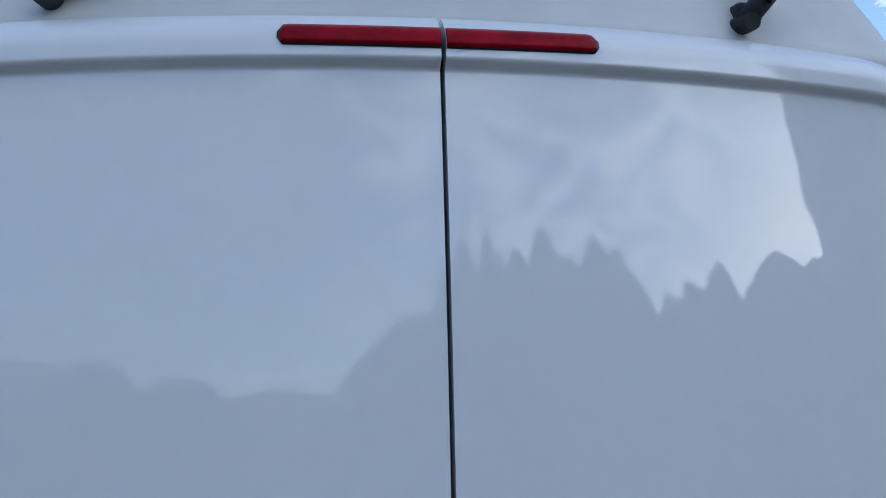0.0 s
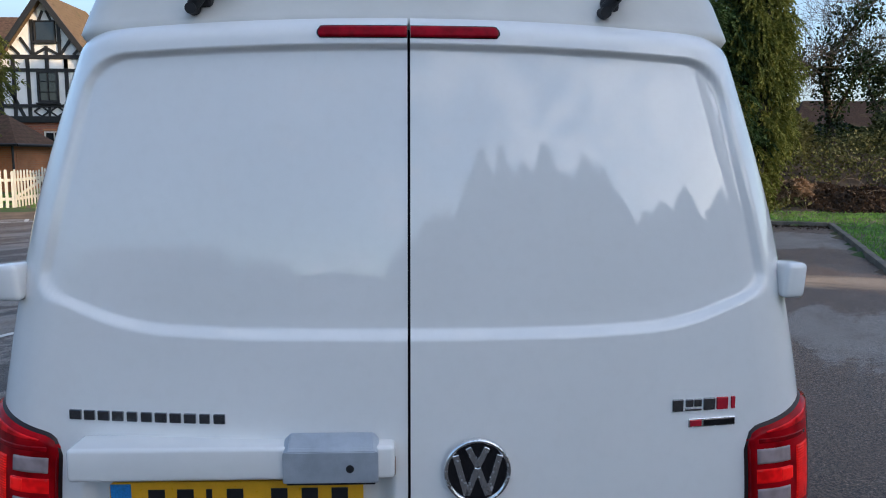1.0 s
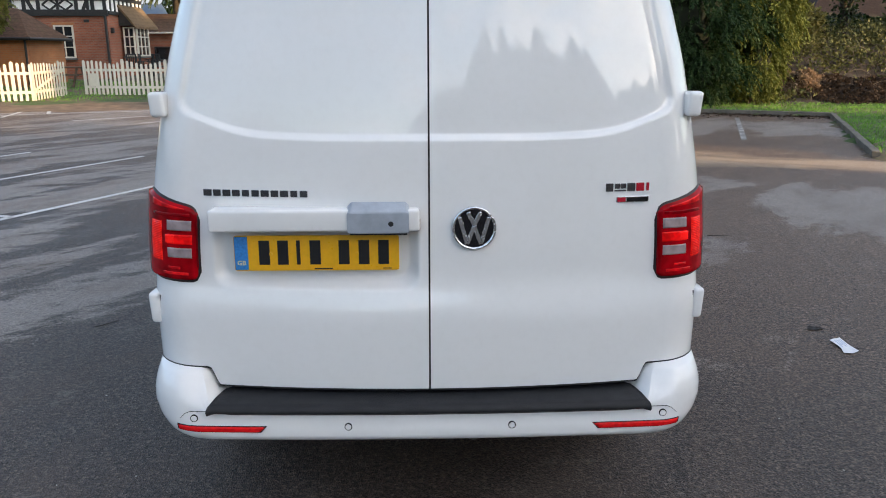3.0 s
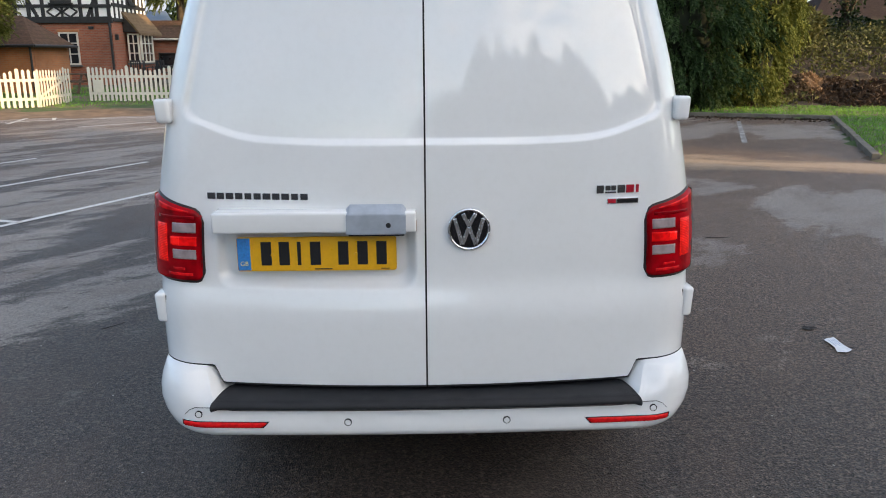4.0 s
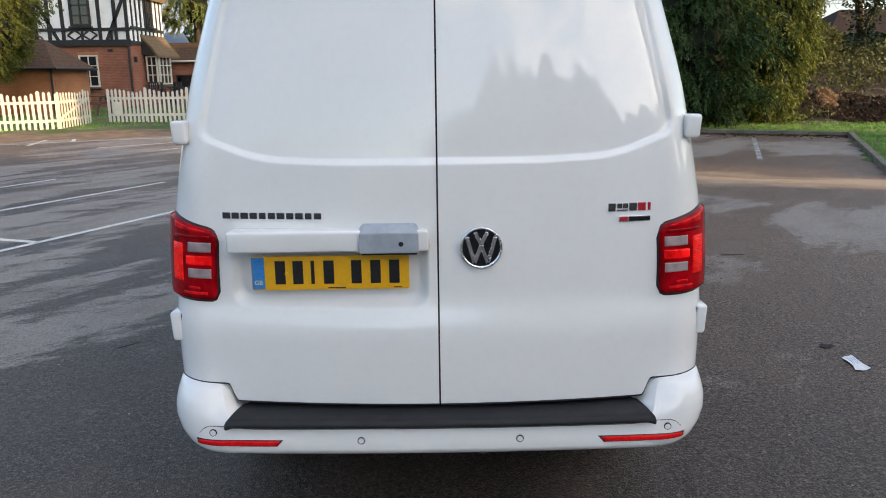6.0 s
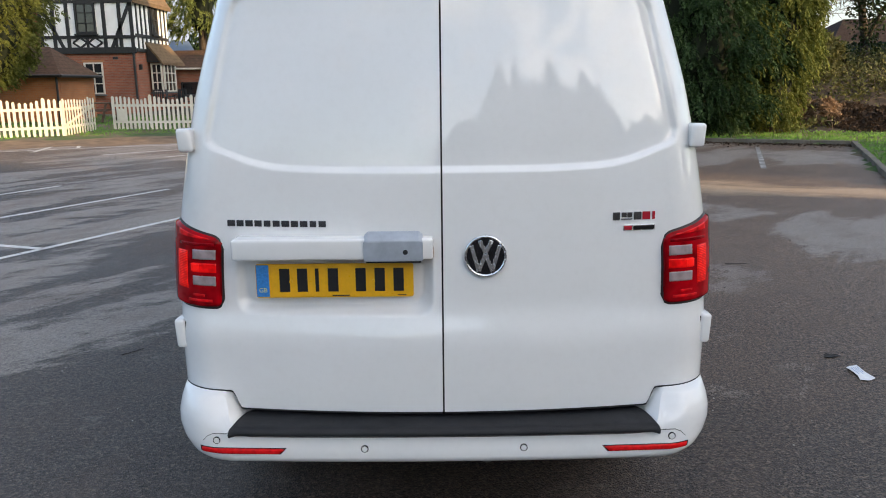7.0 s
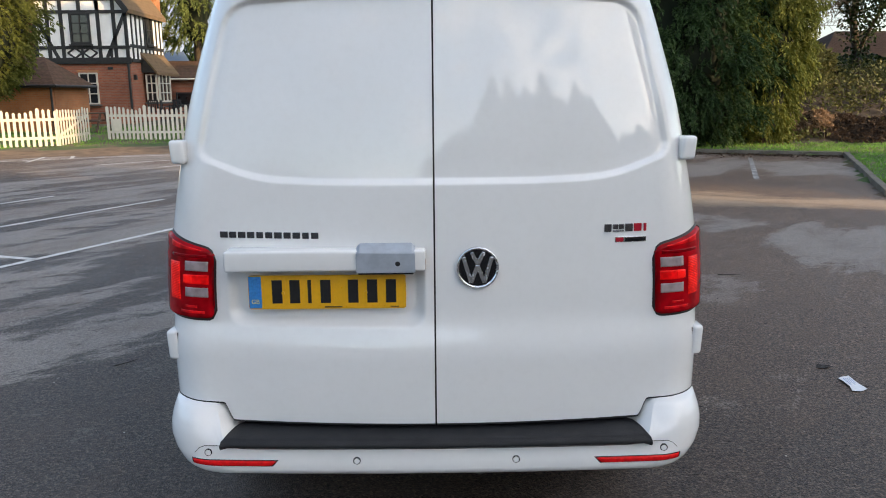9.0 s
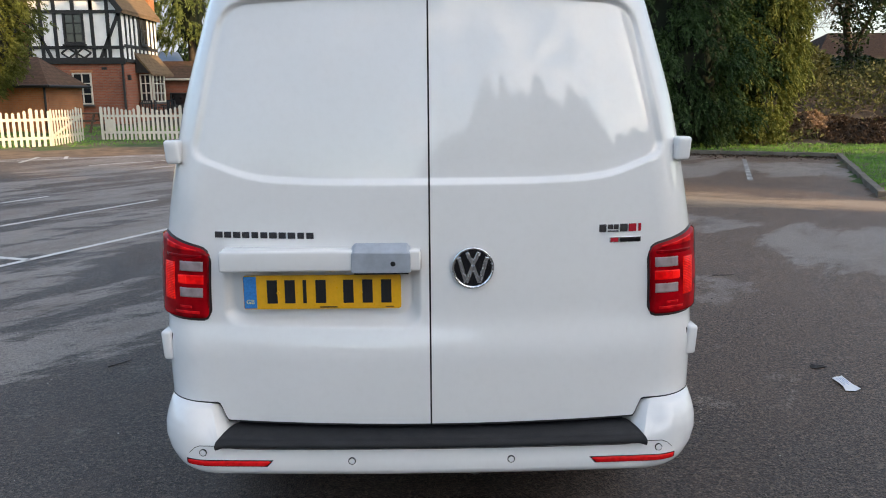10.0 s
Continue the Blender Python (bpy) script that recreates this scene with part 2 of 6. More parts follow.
    worn = n.mix(n.ramp(agg, (0.2, 0.0), (0.9, 1.0)), (0.150, 0.128, 0.113), (0.42, 0.362, 0.315))
    col = n.mix(n.math("MULTIPLY", dry, 0.85), base, worn)
    col = n.mix(n.math("MULTIPLY", n.ramp(stain, (0.50, 0.0), (0.64, 1.0)), 0.40), col, (0.125, 0.093, 0.074))
    scuff = n.ramp(n.noise(5.5, 9, 0.78, (1.8, 1.0, 1.0, 15)), (0.585, 0.0), (0.66, 1.0))
    col = n.mix(n.math("MULTIPLY", scuff, 0.38), col, (0.26, 0.225, 0.20))
    # a broken buff band across the lane, parallel to the kerb
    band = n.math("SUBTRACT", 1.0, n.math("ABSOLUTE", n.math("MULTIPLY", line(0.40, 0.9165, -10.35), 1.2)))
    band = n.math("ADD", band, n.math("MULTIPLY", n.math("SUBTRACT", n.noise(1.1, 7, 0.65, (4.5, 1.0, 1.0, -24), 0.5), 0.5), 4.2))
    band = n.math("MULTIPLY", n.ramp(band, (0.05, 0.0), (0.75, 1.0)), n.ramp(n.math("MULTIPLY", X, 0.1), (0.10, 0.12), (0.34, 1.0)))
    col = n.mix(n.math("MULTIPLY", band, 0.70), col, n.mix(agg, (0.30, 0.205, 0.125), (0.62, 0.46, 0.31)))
    grit = n.ramp(n.noise(90.0, 1, 0.5), (0.70, 0.0), (0.74, 1.0))
    col = n.mix(n.math("MULTIPLY", grit, 0.5), col, (0.30, 0.27, 0.24))
    n.set(Base_Color=col, Roughness=n.mix(dry, n.ramp(stain, (0.3, 0.44), (0.7, 0.62)), n.ramp(stain, (0.35, 0.50), (0.75, 0.70))), Specular_IOR_Level=0.38)
    n.bump(coarse, 0.45, 0.014)
    n.bump(cells.outputs["Distance"], 0.8, 0.006)
    return n.m


def ground_mat():
    n = Nodes("verge_earth_and_grass")
    g = n.mix(n.noise(18.0, 4), (0.028, 0.055, 0.012), (0.075, 0.13, 0.026))
    e = n.mix(n.noise(9.0, 5), (0.085, 0.058, 0.036), (0.19, 0.14, 0.095))
    mask = n.ramp(n.noise(0.55, 5, 0.6), (0.47, 0.0), (0.56, 1.0))
    n.set(Base_Color=n.mix(mask, g, e), Roughness=0.9)
    n.bump(n.noise(40.0, 4), 0.6, 0.03)
    return n.m


ASPHALT = asphalt()
GROUND = ground_mat()
EARTH = simple("bare_earth", (0.25, 0.17, 0.105), 0.92, 0.4, 2.5, bump=0.7, bscale=26, grain=0.4)
GRASS = simple("grass_blades", (0.125, 0.28, 0.028), 0.6, 0.45, 1.2)
CONCRETE = simple("kerb_concrete", (0.18, 0.160, 0.128), 0.85, 0.25, 5.0, bump=0.5, bscale=55, grain=0.3)


def line_paint(name, low):
    n = Nodes(name)
    wear = n.ramp(n.noise(14.0 if low > 0.35 else 5.0, 6, 0.7), (low, 0.0), (low + 0.16, 1.0))
    n.set(Base_Color=n.mix(wear, (0.62, 0.60, 0.56), (0.22, 0.21, 0.20)), Roughness=0.6)
    n.bump(n.noise(120.0, 2), 0.5, 0.004)
    return n.m


LINE = line_paint("worn_line_paint", 0.54)
LINE_WORN = line_paint("broken_line_paint", 0.34)
PAPER = simple("printed_paper", (0.74, 0.76, 0.78), 0.7, 0.06, 30)
PAPER_INK = simple("blue_ink", (0.34, 0.43, 0.60), 0.7, 0.2, 60)
GRIT = simple("pale_grit", (0.42, 0.39, 0.35), 0.8, 0.4, 30)
DEAD_LEAF = simple("dead_leaf", (0.018, 0.013, 0.010), 0.7, 0.4, 40)


def brick(name, c1, c2, mortar):
    n = Nodes(name)
    sep, cmb = n.t.nodes.new("ShaderNodeSeparateXYZ"), n.t.nodes.new("ShaderNodeCombineXYZ")
    n.t.links.new(n.co, sep.inputs[0])
    n.t.links.new(n.math("ADD", sep.outputs[0], n.math("MULTIPLY", sep.outputs[1], 1.0)), cmb.inputs[0])
    n.t.links.new(sep.outputs[2], cmb.inputs[1])
    b = n.t.nodes.new("ShaderNodeTexBrick")
    n.t.links.new(cmb.outputs[0], b.inputs["Vector"])
    for k, v in (("Color1", rgba(c1)), ("Color2", rgba(c2)), ("Mortar", rgba(mortar)), ("Scale", 1.0), ("Mortar Size", 0.010),
                 ("Brick Width", 0.225), ("Row Height", 0.075), ("Bias", -0.1)):
        b.inputs[k].default_value = v
    tone = n.ramp(n.noise(0.9, 5), (0.3, 0.65), (0.7, 1.15))
    n.set(Base_Color=n.mix(0.8, b.outputs["Color"], tone, "MULTIPLY"), Roughness=0.88)
    n.bump(b.outputs["Fac"], -0.4, 0.012)
    n.bump(n.noise(60.0, 3), 0.3, 0.006)
    return n.m


BRICK = brick("red_brick", (0.29, 0.082, 0.042), (0.37, 0.118, 0.060), (0.26, 0.17, 0.125))
BRICK_ORANGE = brick("orange_brick", (0.40, 0.140, 0.050), (0.45, 0.175, 0.065), (0.34, 0.19, 0.105))


def roof_tiles(name, c1, c2):
    n = Nodes(name)
    rows = n.t.nodes.new("ShaderNodeTexWave")
    rows.bands_direction, rows.wave_profile = "Z", "SAW"
    rows.inputs["Scale"].default_value, rows.inputs["Distortion"].default_value = 1.9, 0.6
    n.t.links.new(n.co, rows.inputs["Vector"])
    spots = n.ramp(n.noise(7.0, 5), (0.3, 0.0), (0.7, 1.0))
    moss = n.ramp(n.noise(1.3, 5), (0.55, 0.0), (0.72, 1.0))
    col = n.mix(spots, c1, c2)
    col = n.mix(n.math("MULTIPLY", moss, 0.5), col, (0.085, 0.075, 0.035))
    col = n.mix(0.55, col, n.ramp(rows.outputs["Fac"], (0.0, 0.55), (0.35, 1.0)), "MULTIPLY")
    n.set(Base_Color=col, Roughness=0.9, Specular_IOR_Level=0.2)
    n.bump(rows.outputs["Fac"], 0.6, 0.03)
    n.bump(n.noise(22.0, 3), 0.5, 0.02)
    return n.m


TILES = roof_tiles("old_clay_tiles", (0.070, 0.042, 0.030), (0.15, 0.088, 0.058))
# dark brown tiles, lowered further for the shade on the far roof
TILES_SHADED = roof_tiles("shaded_brown_tiles", (0.015, 0.009, 0.007), (0.036, 0.021, 0.015))
# lighter tan tiles: the low sun on the roof is put into the colour
TILES_SUNLIT = roof_tiles("sunlit_tan_tiles", (0.13, 0.085, 0.05), (0.22, 0.15, 0.09))
TIMBER = simple("black_timber", (0.016, 0.015, 0.014), 0.6, 0.4, 8, bump=0.4, bscale=30)
PLASTER = simple("white_plaster", (0.84, 0.83, 0.80), 0.85, 0.08, 1.6, bump=0.3, bscale=14)
WHITE_WOOD = simple("white_painted_wood", (0.60, 0.565, 0.475), 0.55, 0.08, 5, bump=0.15, bscale=40)
DARK_METAL = simple("dark_cast_metal", (0.014, 0.014, 0.015), 0.5, 0.2, 20)
STONE = simple("stone_sill", (0.10, 0.095, 0.09), 0.8, 0.2, 12, bump=0.3, bscale=40)
SLATE = simple("blue_grey_sheet_roof", (0.14, 0.19, 0.25), 0.5, 0.12, 2)
GARDEN_WOOD = simple("weathered_brown_wood", (0.095, 0.060, 0.038), 0.8, 0.3, 9, bump=0.3, bscale=30)


def pane_mat():
    n = Nodes("window_glass")
    n.set(Base_Color=n.mix(n.noise(1.5), (0.010, 0.012, 0.014), (0.030, 0.033, 0.036)), Roughness=0.05, Specular_IOR_Level=0.7)
    return n.m


PANE = pane_mat()


def leaf_mat(name, dark, light, rough=0.6, through_=0.25):
    n = Nodes(name)
    r = n.random(True)
    col = n.mix(n.ramp(r, (0.0, 0.0), (1.0, 1.0)), dark, light)
    col = n.mix(n.ramp(n.noise(0.8, 3), (0.3, 0.0), (0.7, 0.55)), col, tuple(x * 0.5 for x in dark))
    col = n.mix(n.ramp(n.noise(3.2, 2), (0.42, 0.0), (0.62, 0.45)), col, tuple(x * 1.25 for x in light))
    n.set(Base_Color=col, Roughness=rough, Specular_IOR_Level=0.18)
    tr = n.t.nodes.new("ShaderNodeBsdfTranslucent")
    n.t.links.new(col, tr.inputs[0])
    ms = n.t.nodes.new("ShaderNodeMixShader")
    ms.inputs[0].default_value = through_
    out = n.t.nodes["Material Output"]
    n.t.links.new(n.b.outputs[0], ms.inputs[1])
    n.t.links.new(tr.outputs[0], ms.inputs[2])
    n.t.links.new(ms.outputs[0], out.inputs[0])
    return n.m


YEW_LEAF = leaf_mat("cypress_leaf", (0.014, 0.033, 0.012), (0.066, 0.118, 0.040), through_=0.14)
# olive leaf with the sunlit flank's yellow raised into its colour
SUN_YELLOW_LEAF = leaf_mat("sunlit_conifer_leaf", (0.064, 0.088, 0.020), (0.225, 0.25, 0.060))
OLIVE_LEAF = leaf_mat("yew_leaf", (0.062, 0.080, 0.018), (0.21, 0.23, 0.055))
PINE_LEAF = leaf_mat("pine_leaf", (0.075, 0.115, 0.030), (0.28, 0.33, 0.095))
IVY_LEAF = leaf_mat("ivy_leaf", (0.010, 0.020, 0.008), (0.040, 0.065, 0.020), 0.4)
BRAMBLE_LEAF = leaf_mat("bramble_leaf", (0.045, 0.055, 0.018), (0.17, 0.17, 0.065))
SOIL_LEAF = leaf_mat("rotting_leaf", (0.022, 0.015, 0.011), (0.10, 0.066, 0.044))
FALLEN_LEAF = leaf_mat("fallen_leaf", (0.12, 0.08, 0.05), (0.44, 0.30, 0.19))
LAUREL_LEAF = leaf_mat("bright_shrub_leaf", (0.07, 0.11, 0.015), (0.20, 0.26, 0.04))
# near-black green that stands in for the shade deep inside the crowns
CORE = simple("crown_shade", (0.008, 0.014, 0.005), 0.95, 0.4, 3, bump=0.8, bscale=9)
BARK = simple("bark", (0.075, 0.058, 0.042), 0.9, 0.35, 6, bump=0.8, bscale=22)
TWIG = simple("grey_twig", (0.11, 0.088, 0.066), 0.9, 0.3, 8)
RUST_EARTH = simple("bank_soil", (0.060, 0.042, 0.028), 0.95, 0.45, 2.2, bump=0.9, bscale=12, grain=0.4)


# ---- mesh helpers ----
def finish(me, smooth):
    if smooth:
        me.polygons.foreach_set("use_smooth", [True] * len(me.polygons))
    me.update()
    return me


def part(name, bm, material, parent=None, label="", smooth=False):
    me = bpy.data.meshes.new(name)
    bm.to_mesh(me)
    bm.free()
    me.materials.append(material)
    ob = new(name, finish(me, smooth))
    if parent is not None:
        ob.parent = parent
    return tagged(ob, label)


def raw(name, verts, faces, material, parent=None, label="", smooth=False):
    me = bpy.data.meshes.new(name)
    me.from_pydata([tuple(map(float, v)) for v in verts], [], [tuple(map(int, q)) for q in faces])
    me.materials.append(material)
    ob = new(name, finish(me, smooth))
    if parent is not None:
        ob.parent = parent
    return tagged(ob, label)


def thing(name, at, label, category, group="", kind=""):
    ob = new(name)
    ob.location = at
    ob.empty_display_size = 0.2
    return tagged(ob, label, category, group, kind)


def add_box(bm, c, s, bevel=0.0, m=None, seg=2):
    r = bmesh.ops.create_cube(bm, size=1.0, matrix=(m or Matrix()) @ Matrix.Translation(c) @ Matrix.Diagonal((*s, 1)))
    if bevel:
        es = list({e for v in r["verts"] for e in v.link_edges})
        bmesh.ops.bevel(bm, geom=es, offset=bevel, segments=seg, affect="EDGES", profile=0.5, clamp_overlap=True)
    return bm


def box(c, s, bevel=0.0, m=None, seg=2):
    return add_box(bmesh.new(), c, s, bevel, m, seg)


def add_rod(bm, a, b, r0, r1=None, n=10, caps=True):
    a, b = Vector(a), Vector(b)
    d = b - a
    m = Matrix.Translation((a + b) / 2) @ d.to_track_quat("Z", "Y").to_matrix().to_4x4()
    bmesh.ops.create_cone(bm, cap_ends=caps, segments=n, radius1=r0, radius2=r0 if r1 is None else r1, depth=d.length, matrix=m)
    return bm


def rod(a, b, r0, r1=None, n=10):
    return add_rod(bmesh.new(), a, b, r0, r1, n)


def prism(pts, y0, y1):
    """A polygon in x and z, drawn out from y0 to y1."""
    bm = bmesh.new()
    f = [bm.verts.new((x, y0, z)) for x, z in pts]
    g = [bm.verts.new((x, y1, z)) for x, z in pts]
    bm.faces.new(f)
    bm.faces.new(g[::-1])
    for i in range(len(pts)):
        j = (i + 1) % len(pts)
        bm.faces.new((f[j], f[i], g[i], g[j]))
    bmesh.ops.recalc_face_normals(bm, faces=bm.faces)
    return bm


def sheet(fn, nu, nv, flip=False):
    """Vertices and faces of a grid; fn(u, v) gives a point, u and v from 0 to 1."""
    vs = [fn(i / nu, j / nv) for j in range(nv + 1) for i in range(nu + 1)]
    fs = []
    for j in range(nv):
        for i in range(nu):
            a = j * (nu + 1) + i
            q = (a, a + 1, a + nu + 2, a + nu + 1)
            fs.append(q[::-1] if flip else q)
    return vs, fs


def skirt(vs, fs, nu, nv, shift, flip=False):
    """Gives a grid its thickness: returns along all four edges, moved by shift."""
    ring = [i for i in range(nu + 1)] + [(j + 1) * (nu + 1) - 1 for j in range(1, nv + 1)]
    ring += [nv * (nu + 1) + i for i in range(nu - 1, -1, -1)] + [j * (nu + 1) for j in range(nv - 1, 0, -1)]
    base = len(vs)
    n = len(ring)
    for k in ring:
        vs.append(vs[k])
    for k in ring:
        vs.append(tuple(p + q for p, q in zip(vs[k], shift)))
    for i in range(n):
        j = (i + 1) % n
        q = (base + j, base + i, base + n + i, base + n + j)
        fs.append(q[::-1] if flip else q)
    return vs, fs


def sstep(a, b, x):
    t = min(1.0, max(0.0, (x - a) / (b - a)))
    return t * t * (3 - 2 * t)


def table(xs, ys):
    """Straight lines between given values, looked up on a fine grid."""
    lo, n = xs[0], 2000
    gap = (xs[-1] - lo) / n
    grid = [float(v) for v in np.interp(np.linspace(lo, xs[-1], n + 1), xs, ys)]

    def at(x):
        k = min(n - 1e-6, max(0.0, (x - lo) / gap))
        i = int(k)
        return grid[i] + (grid[i + 1] - grid[i]) * (k - i)
    return at


# ---- the van's form ----
def soft_table(xs, ys, wide):
    """A table whose corners are rounded over a given width."""
    grid = np.linspace(xs[0], xs[-1], 1500)
    k = [math.exp(-(i / 6) ** 2 * 2) for i in range(-6, 7)]
    vals = sum(q * np.interp(grid + i / 6 * wide, xs, ys) for i, q in zip(range(-6, 7), k)) / sum(k)
    return table(list(grid), list(vals))


W_AT = soft_table([0.25, 0.6, 0.85, 1.0, 1.17, 1.36, 1.6, 1.73, 1.92, 2.0, 2.03], [0.921, 0.927, 0.933, 0.934, 0.924, 0.895, 0.850, 0.815, 0.760, 0.733, 0.720], 0.09)
P_LOW = soft_table([0.3, 0.5, 0.6, 0.78, 0.815, 0.85, 0.885, 0.92, 1.0, 1.2], [-0.035, -0.0455, -0.0480, -0.0450, -0.0405, -0.0310, -0.0208, -0.0148, -0.012, -0.004], 0.030)


def P_AT(z):
    """The rear's slope down the middle: lower panel, crease, and the bowed upper part that rolls over into the roof."""
    if z < 1.0:
        return P_LOW(z)
    y = -0.012 + 0.04 * (z - 1) + 0.0741 * (z - 1) ** 2
    over = max(0.0, z - 1.975)
    return y + 22.0 * over * over


def B_AT(z):
    return 0.11 + 0.03 * sstep(0.8, 2.0, z)


R_C = 0.15


def p_soft(z):
    return (P_AT(z - 0.008) + 2 * P_AT(z) + P_AT(z + 0.008)) / 4


def arch(x, z):
    return 0.05 * x * x * sstep(1.4, 1.9, z)


def outline(e, z):
    """A point of the van's rear at height z; e: metres round the corner from where it begins, negative on the flat."""
    w = W_AT(z) - R_C
    if e <= 0:
        x, turn = w + e, 0.0
    else:
        turn = e / R_C
        x = w + R_C * math.sin(turn)
    y = p_soft(z + arch(x, z)) + B_AT(z) * x * x + R_C * (1 - math.cos(turn))
    return x, y, turn


def smin(a, b, k):
    h = max(k - abs(a - b), 0.0) / k
    return min(a, b) - h * h * k / 4


def inside_panel(x, z):
    """How far a point lies inside the pressed upper panel."""
    x = abs(x)
    d = z - 1.350 - 0.008 * sstep(0.3, 0.6, x)
    d = smin(d, (-0.374 * (x - 0.60) + (z - 1.366)) / 1.068, 0.03)
    side = (0.795 + (z - 1.42) * (0.652 - 0.768) / 0.51 - x) / 1.026
    d = smin(d, side, 0.045)
    return smin(d, 1.956 - 0.05 * x * x - z, 0.085)


def inside_niche(x, z):
    d = smin(x + 0.695, -0.028 - x, 0.05)
    return smin(d, smin(z - 0.878, 1.125 - z, 0.05), 0.06)


EDGE_AT = table([1.36, 1.45, 1.88, 1.94], [0.022, 0.016, 0.014, 0.0105])


def ramp(t):
    """A slope with short bends at its foot and head."""
    t, k = min(1.0, max(0.0, t)), 0.13
    if t < k:
        return t * t / (2 * k * (1 - k))
    if t > 1 - k:
        return 1 - (1 - t) ** 2 / (2 * k * (1 - k))
    return (t - k / 2) / (1 - k)


def rear_y(x, y, z, niche):
    y += 0.0165 * ramp(inside_panel(x, z) / EDGE_AT(z))
    if niche:
        k = sstep(0.0, 0.036, inside_niche(x, z))
        y = y * (1 - k) + (0.034 + 0.05 * x * x) * k
    return y


def door_foot(x):
    return 0.553 + 0.062 * sstep(0.688, 0.722, x)


VAN = thing("van", (0, 0, 0), "white high-roof panel van with twin rear doors on wet asphalt", "van")


def van_door(side):
    nu1, nu2, nv = 210, 16, 400
    nu = nu1 + nu2
    top_e = R_C * radians(66)

    def at(u, v):
        i = u * nu
        zt = 2.014
        z = 0.553 + (zt - 0.553) * v
        for _ in range(3):
            w = W_AT(z) - R_C
            e = -(w - 0.0028) * (1 - i / nu1) if i <= nu1 else top_e * (i - nu1) / nu2
            x, y, _t = outline(e, z)
            lo, hi = door_foot(x), 2.014 - 0.05 * x * x
            z = lo + (hi - lo) * v
        x, y, _t = outline(e, z)
        return side * x, rear_y(side * x, y, z, side < 0), z

    vs, fs = sheet(at, nu, nv, side < 0)
    vs, fs = skirt(vs, fs, nu, nv, (0, 0.03, 0), side < 0)
    return raw("rear_door", vs, fs, PAINT, VAN, smooth=True)


DOOR_L, DOOR_R = van_door(-1), van_door(1)


def door_gap(side, door):
    """The dark joint between a door's foot and the bumper."""
    vs, fs, n = [], [], 110
    for i in range(n + 1):
        z = 0.6
        for _ in range(3):
            w = W_AT(z) - R_C
            e = -(w - 0.003) + (w - 0.003 + R_C * radians(66)) * i / n
            x, y, turn = outline(e, z)
            z = door_foot(x)
        for dz in (0.0015, -0.0045):
            vs.append((side * (x + 0.0015 * math.sin(turn)), y - 0.0015 * math.cos(turn), z + dz))
    for i in range(n):
        q = (2 * i, 2 * i + 1, 2 * i + 3, 2 * i + 2)
        fs.append(q if side > 0 else q[::-1])
    raw("foot_seal", vs, fs, RUBBER, door)


door_gap(-1, DOOR_L)
door_gap(1, DOOR_R)


# black sheet that stands in for the shade inside the door gaps
def door_backing():
    def at(u, v):
        z = 0.50 + 1.50 * v
        s = u * 2 - 1
        x = s * (W_AT(z) - 0.06)
        return x, outline(abs(x) - (W_AT(z) - R_C) if abs(x) < W_AT(z) - R_C else 0.05, z)[1] + 0.085, z
    vs, fs = sheet(at, 24, 40)
    raw("door_seal", vs, fs, RUBBER, VAN, "black sheet for the shade behind the door gap")


door_backing()


def van_body():
    """Sides, nose and windscreen slope as rings at many heights."""
    front = table([0.28, 0.45, 0.8, 1.02, 1.12, 1.2, 1.35, 1.6, 1.85, 2.0], [4.80, 4.88, 4.86, 4.72, 4.45, 4.12, 3.92, 3.58, 3.22, 2.95])
    zs = [0.28, 0.34, 0.40, 0.46, 0.52, 0.58, 0.64, 0.70, 0.76, 0.82, 0.9, 1.0, 1.1, 1.17, 1.25, 1.36, 1.48, 1.6, 1.73, 1.85, 1.95, 2.0]
    e0 = R_C * radians(67.5)
    half = []
    for z in zs:
        row = []
        for k in range(5):
            x, y, _ = outline(e0 + (R_C * math.pi / 2 - e0) * k / 4, z)
            row.append((x, y, max(z, 0.44)))
        ys, w, fy = row[-1][1], W_AT(z), front(z)
        rf = 0.38
        for k in range(1, 61):
            y = ys + (fy - rf - ys) * k / 60
            zz = z
            for yc in (0.98, 3.98):
                h = 0.40 ** 2 - (y - yc) ** 2
                if h > 0:
                    zz = max(zz, 0.32 + math.sqrt(h)) if z < 0.32 + math.sqrt(h) else zz
            row.append((w, y, max(zz, 0.44 - 0.16 * sstep(0.35, 0.6, y))))
        for k in range(1, 9):
            a = k / 8 * math.pi / 2
            row.append((w - rf * (1 - math.cos(a)), fy - rf + rf * math.sin(a), z))
        row.append((0, fy + 0.06, z))
        half.append(row)
    vs, fs = [], []
    n = len(half[0])
    for row in half:
        vs += row
        vs += [(-x, y, z) for x, y, z in row[-2::-1]]
    m = 2 * n - 1
    for j in range(len(zs) - 1):
        for i in range(m - 1):
            a = j * m + i
            fs.append((a, a + 1, a + m + 1, a + m))
    top = (len(zs) - 1) * m
    for i in range(n - 1):
        if i < n - 2:
            fs.append((top + i, top + i + 1, top + m - 2 - i, top + m - 1 - i))
        else:
            fs.append((top + i, top + i + 1, top + m - 1 - i))
    raw("body", vs, fs, PAINT, VAN, "white body sides and nose", smooth=True)


van_body()


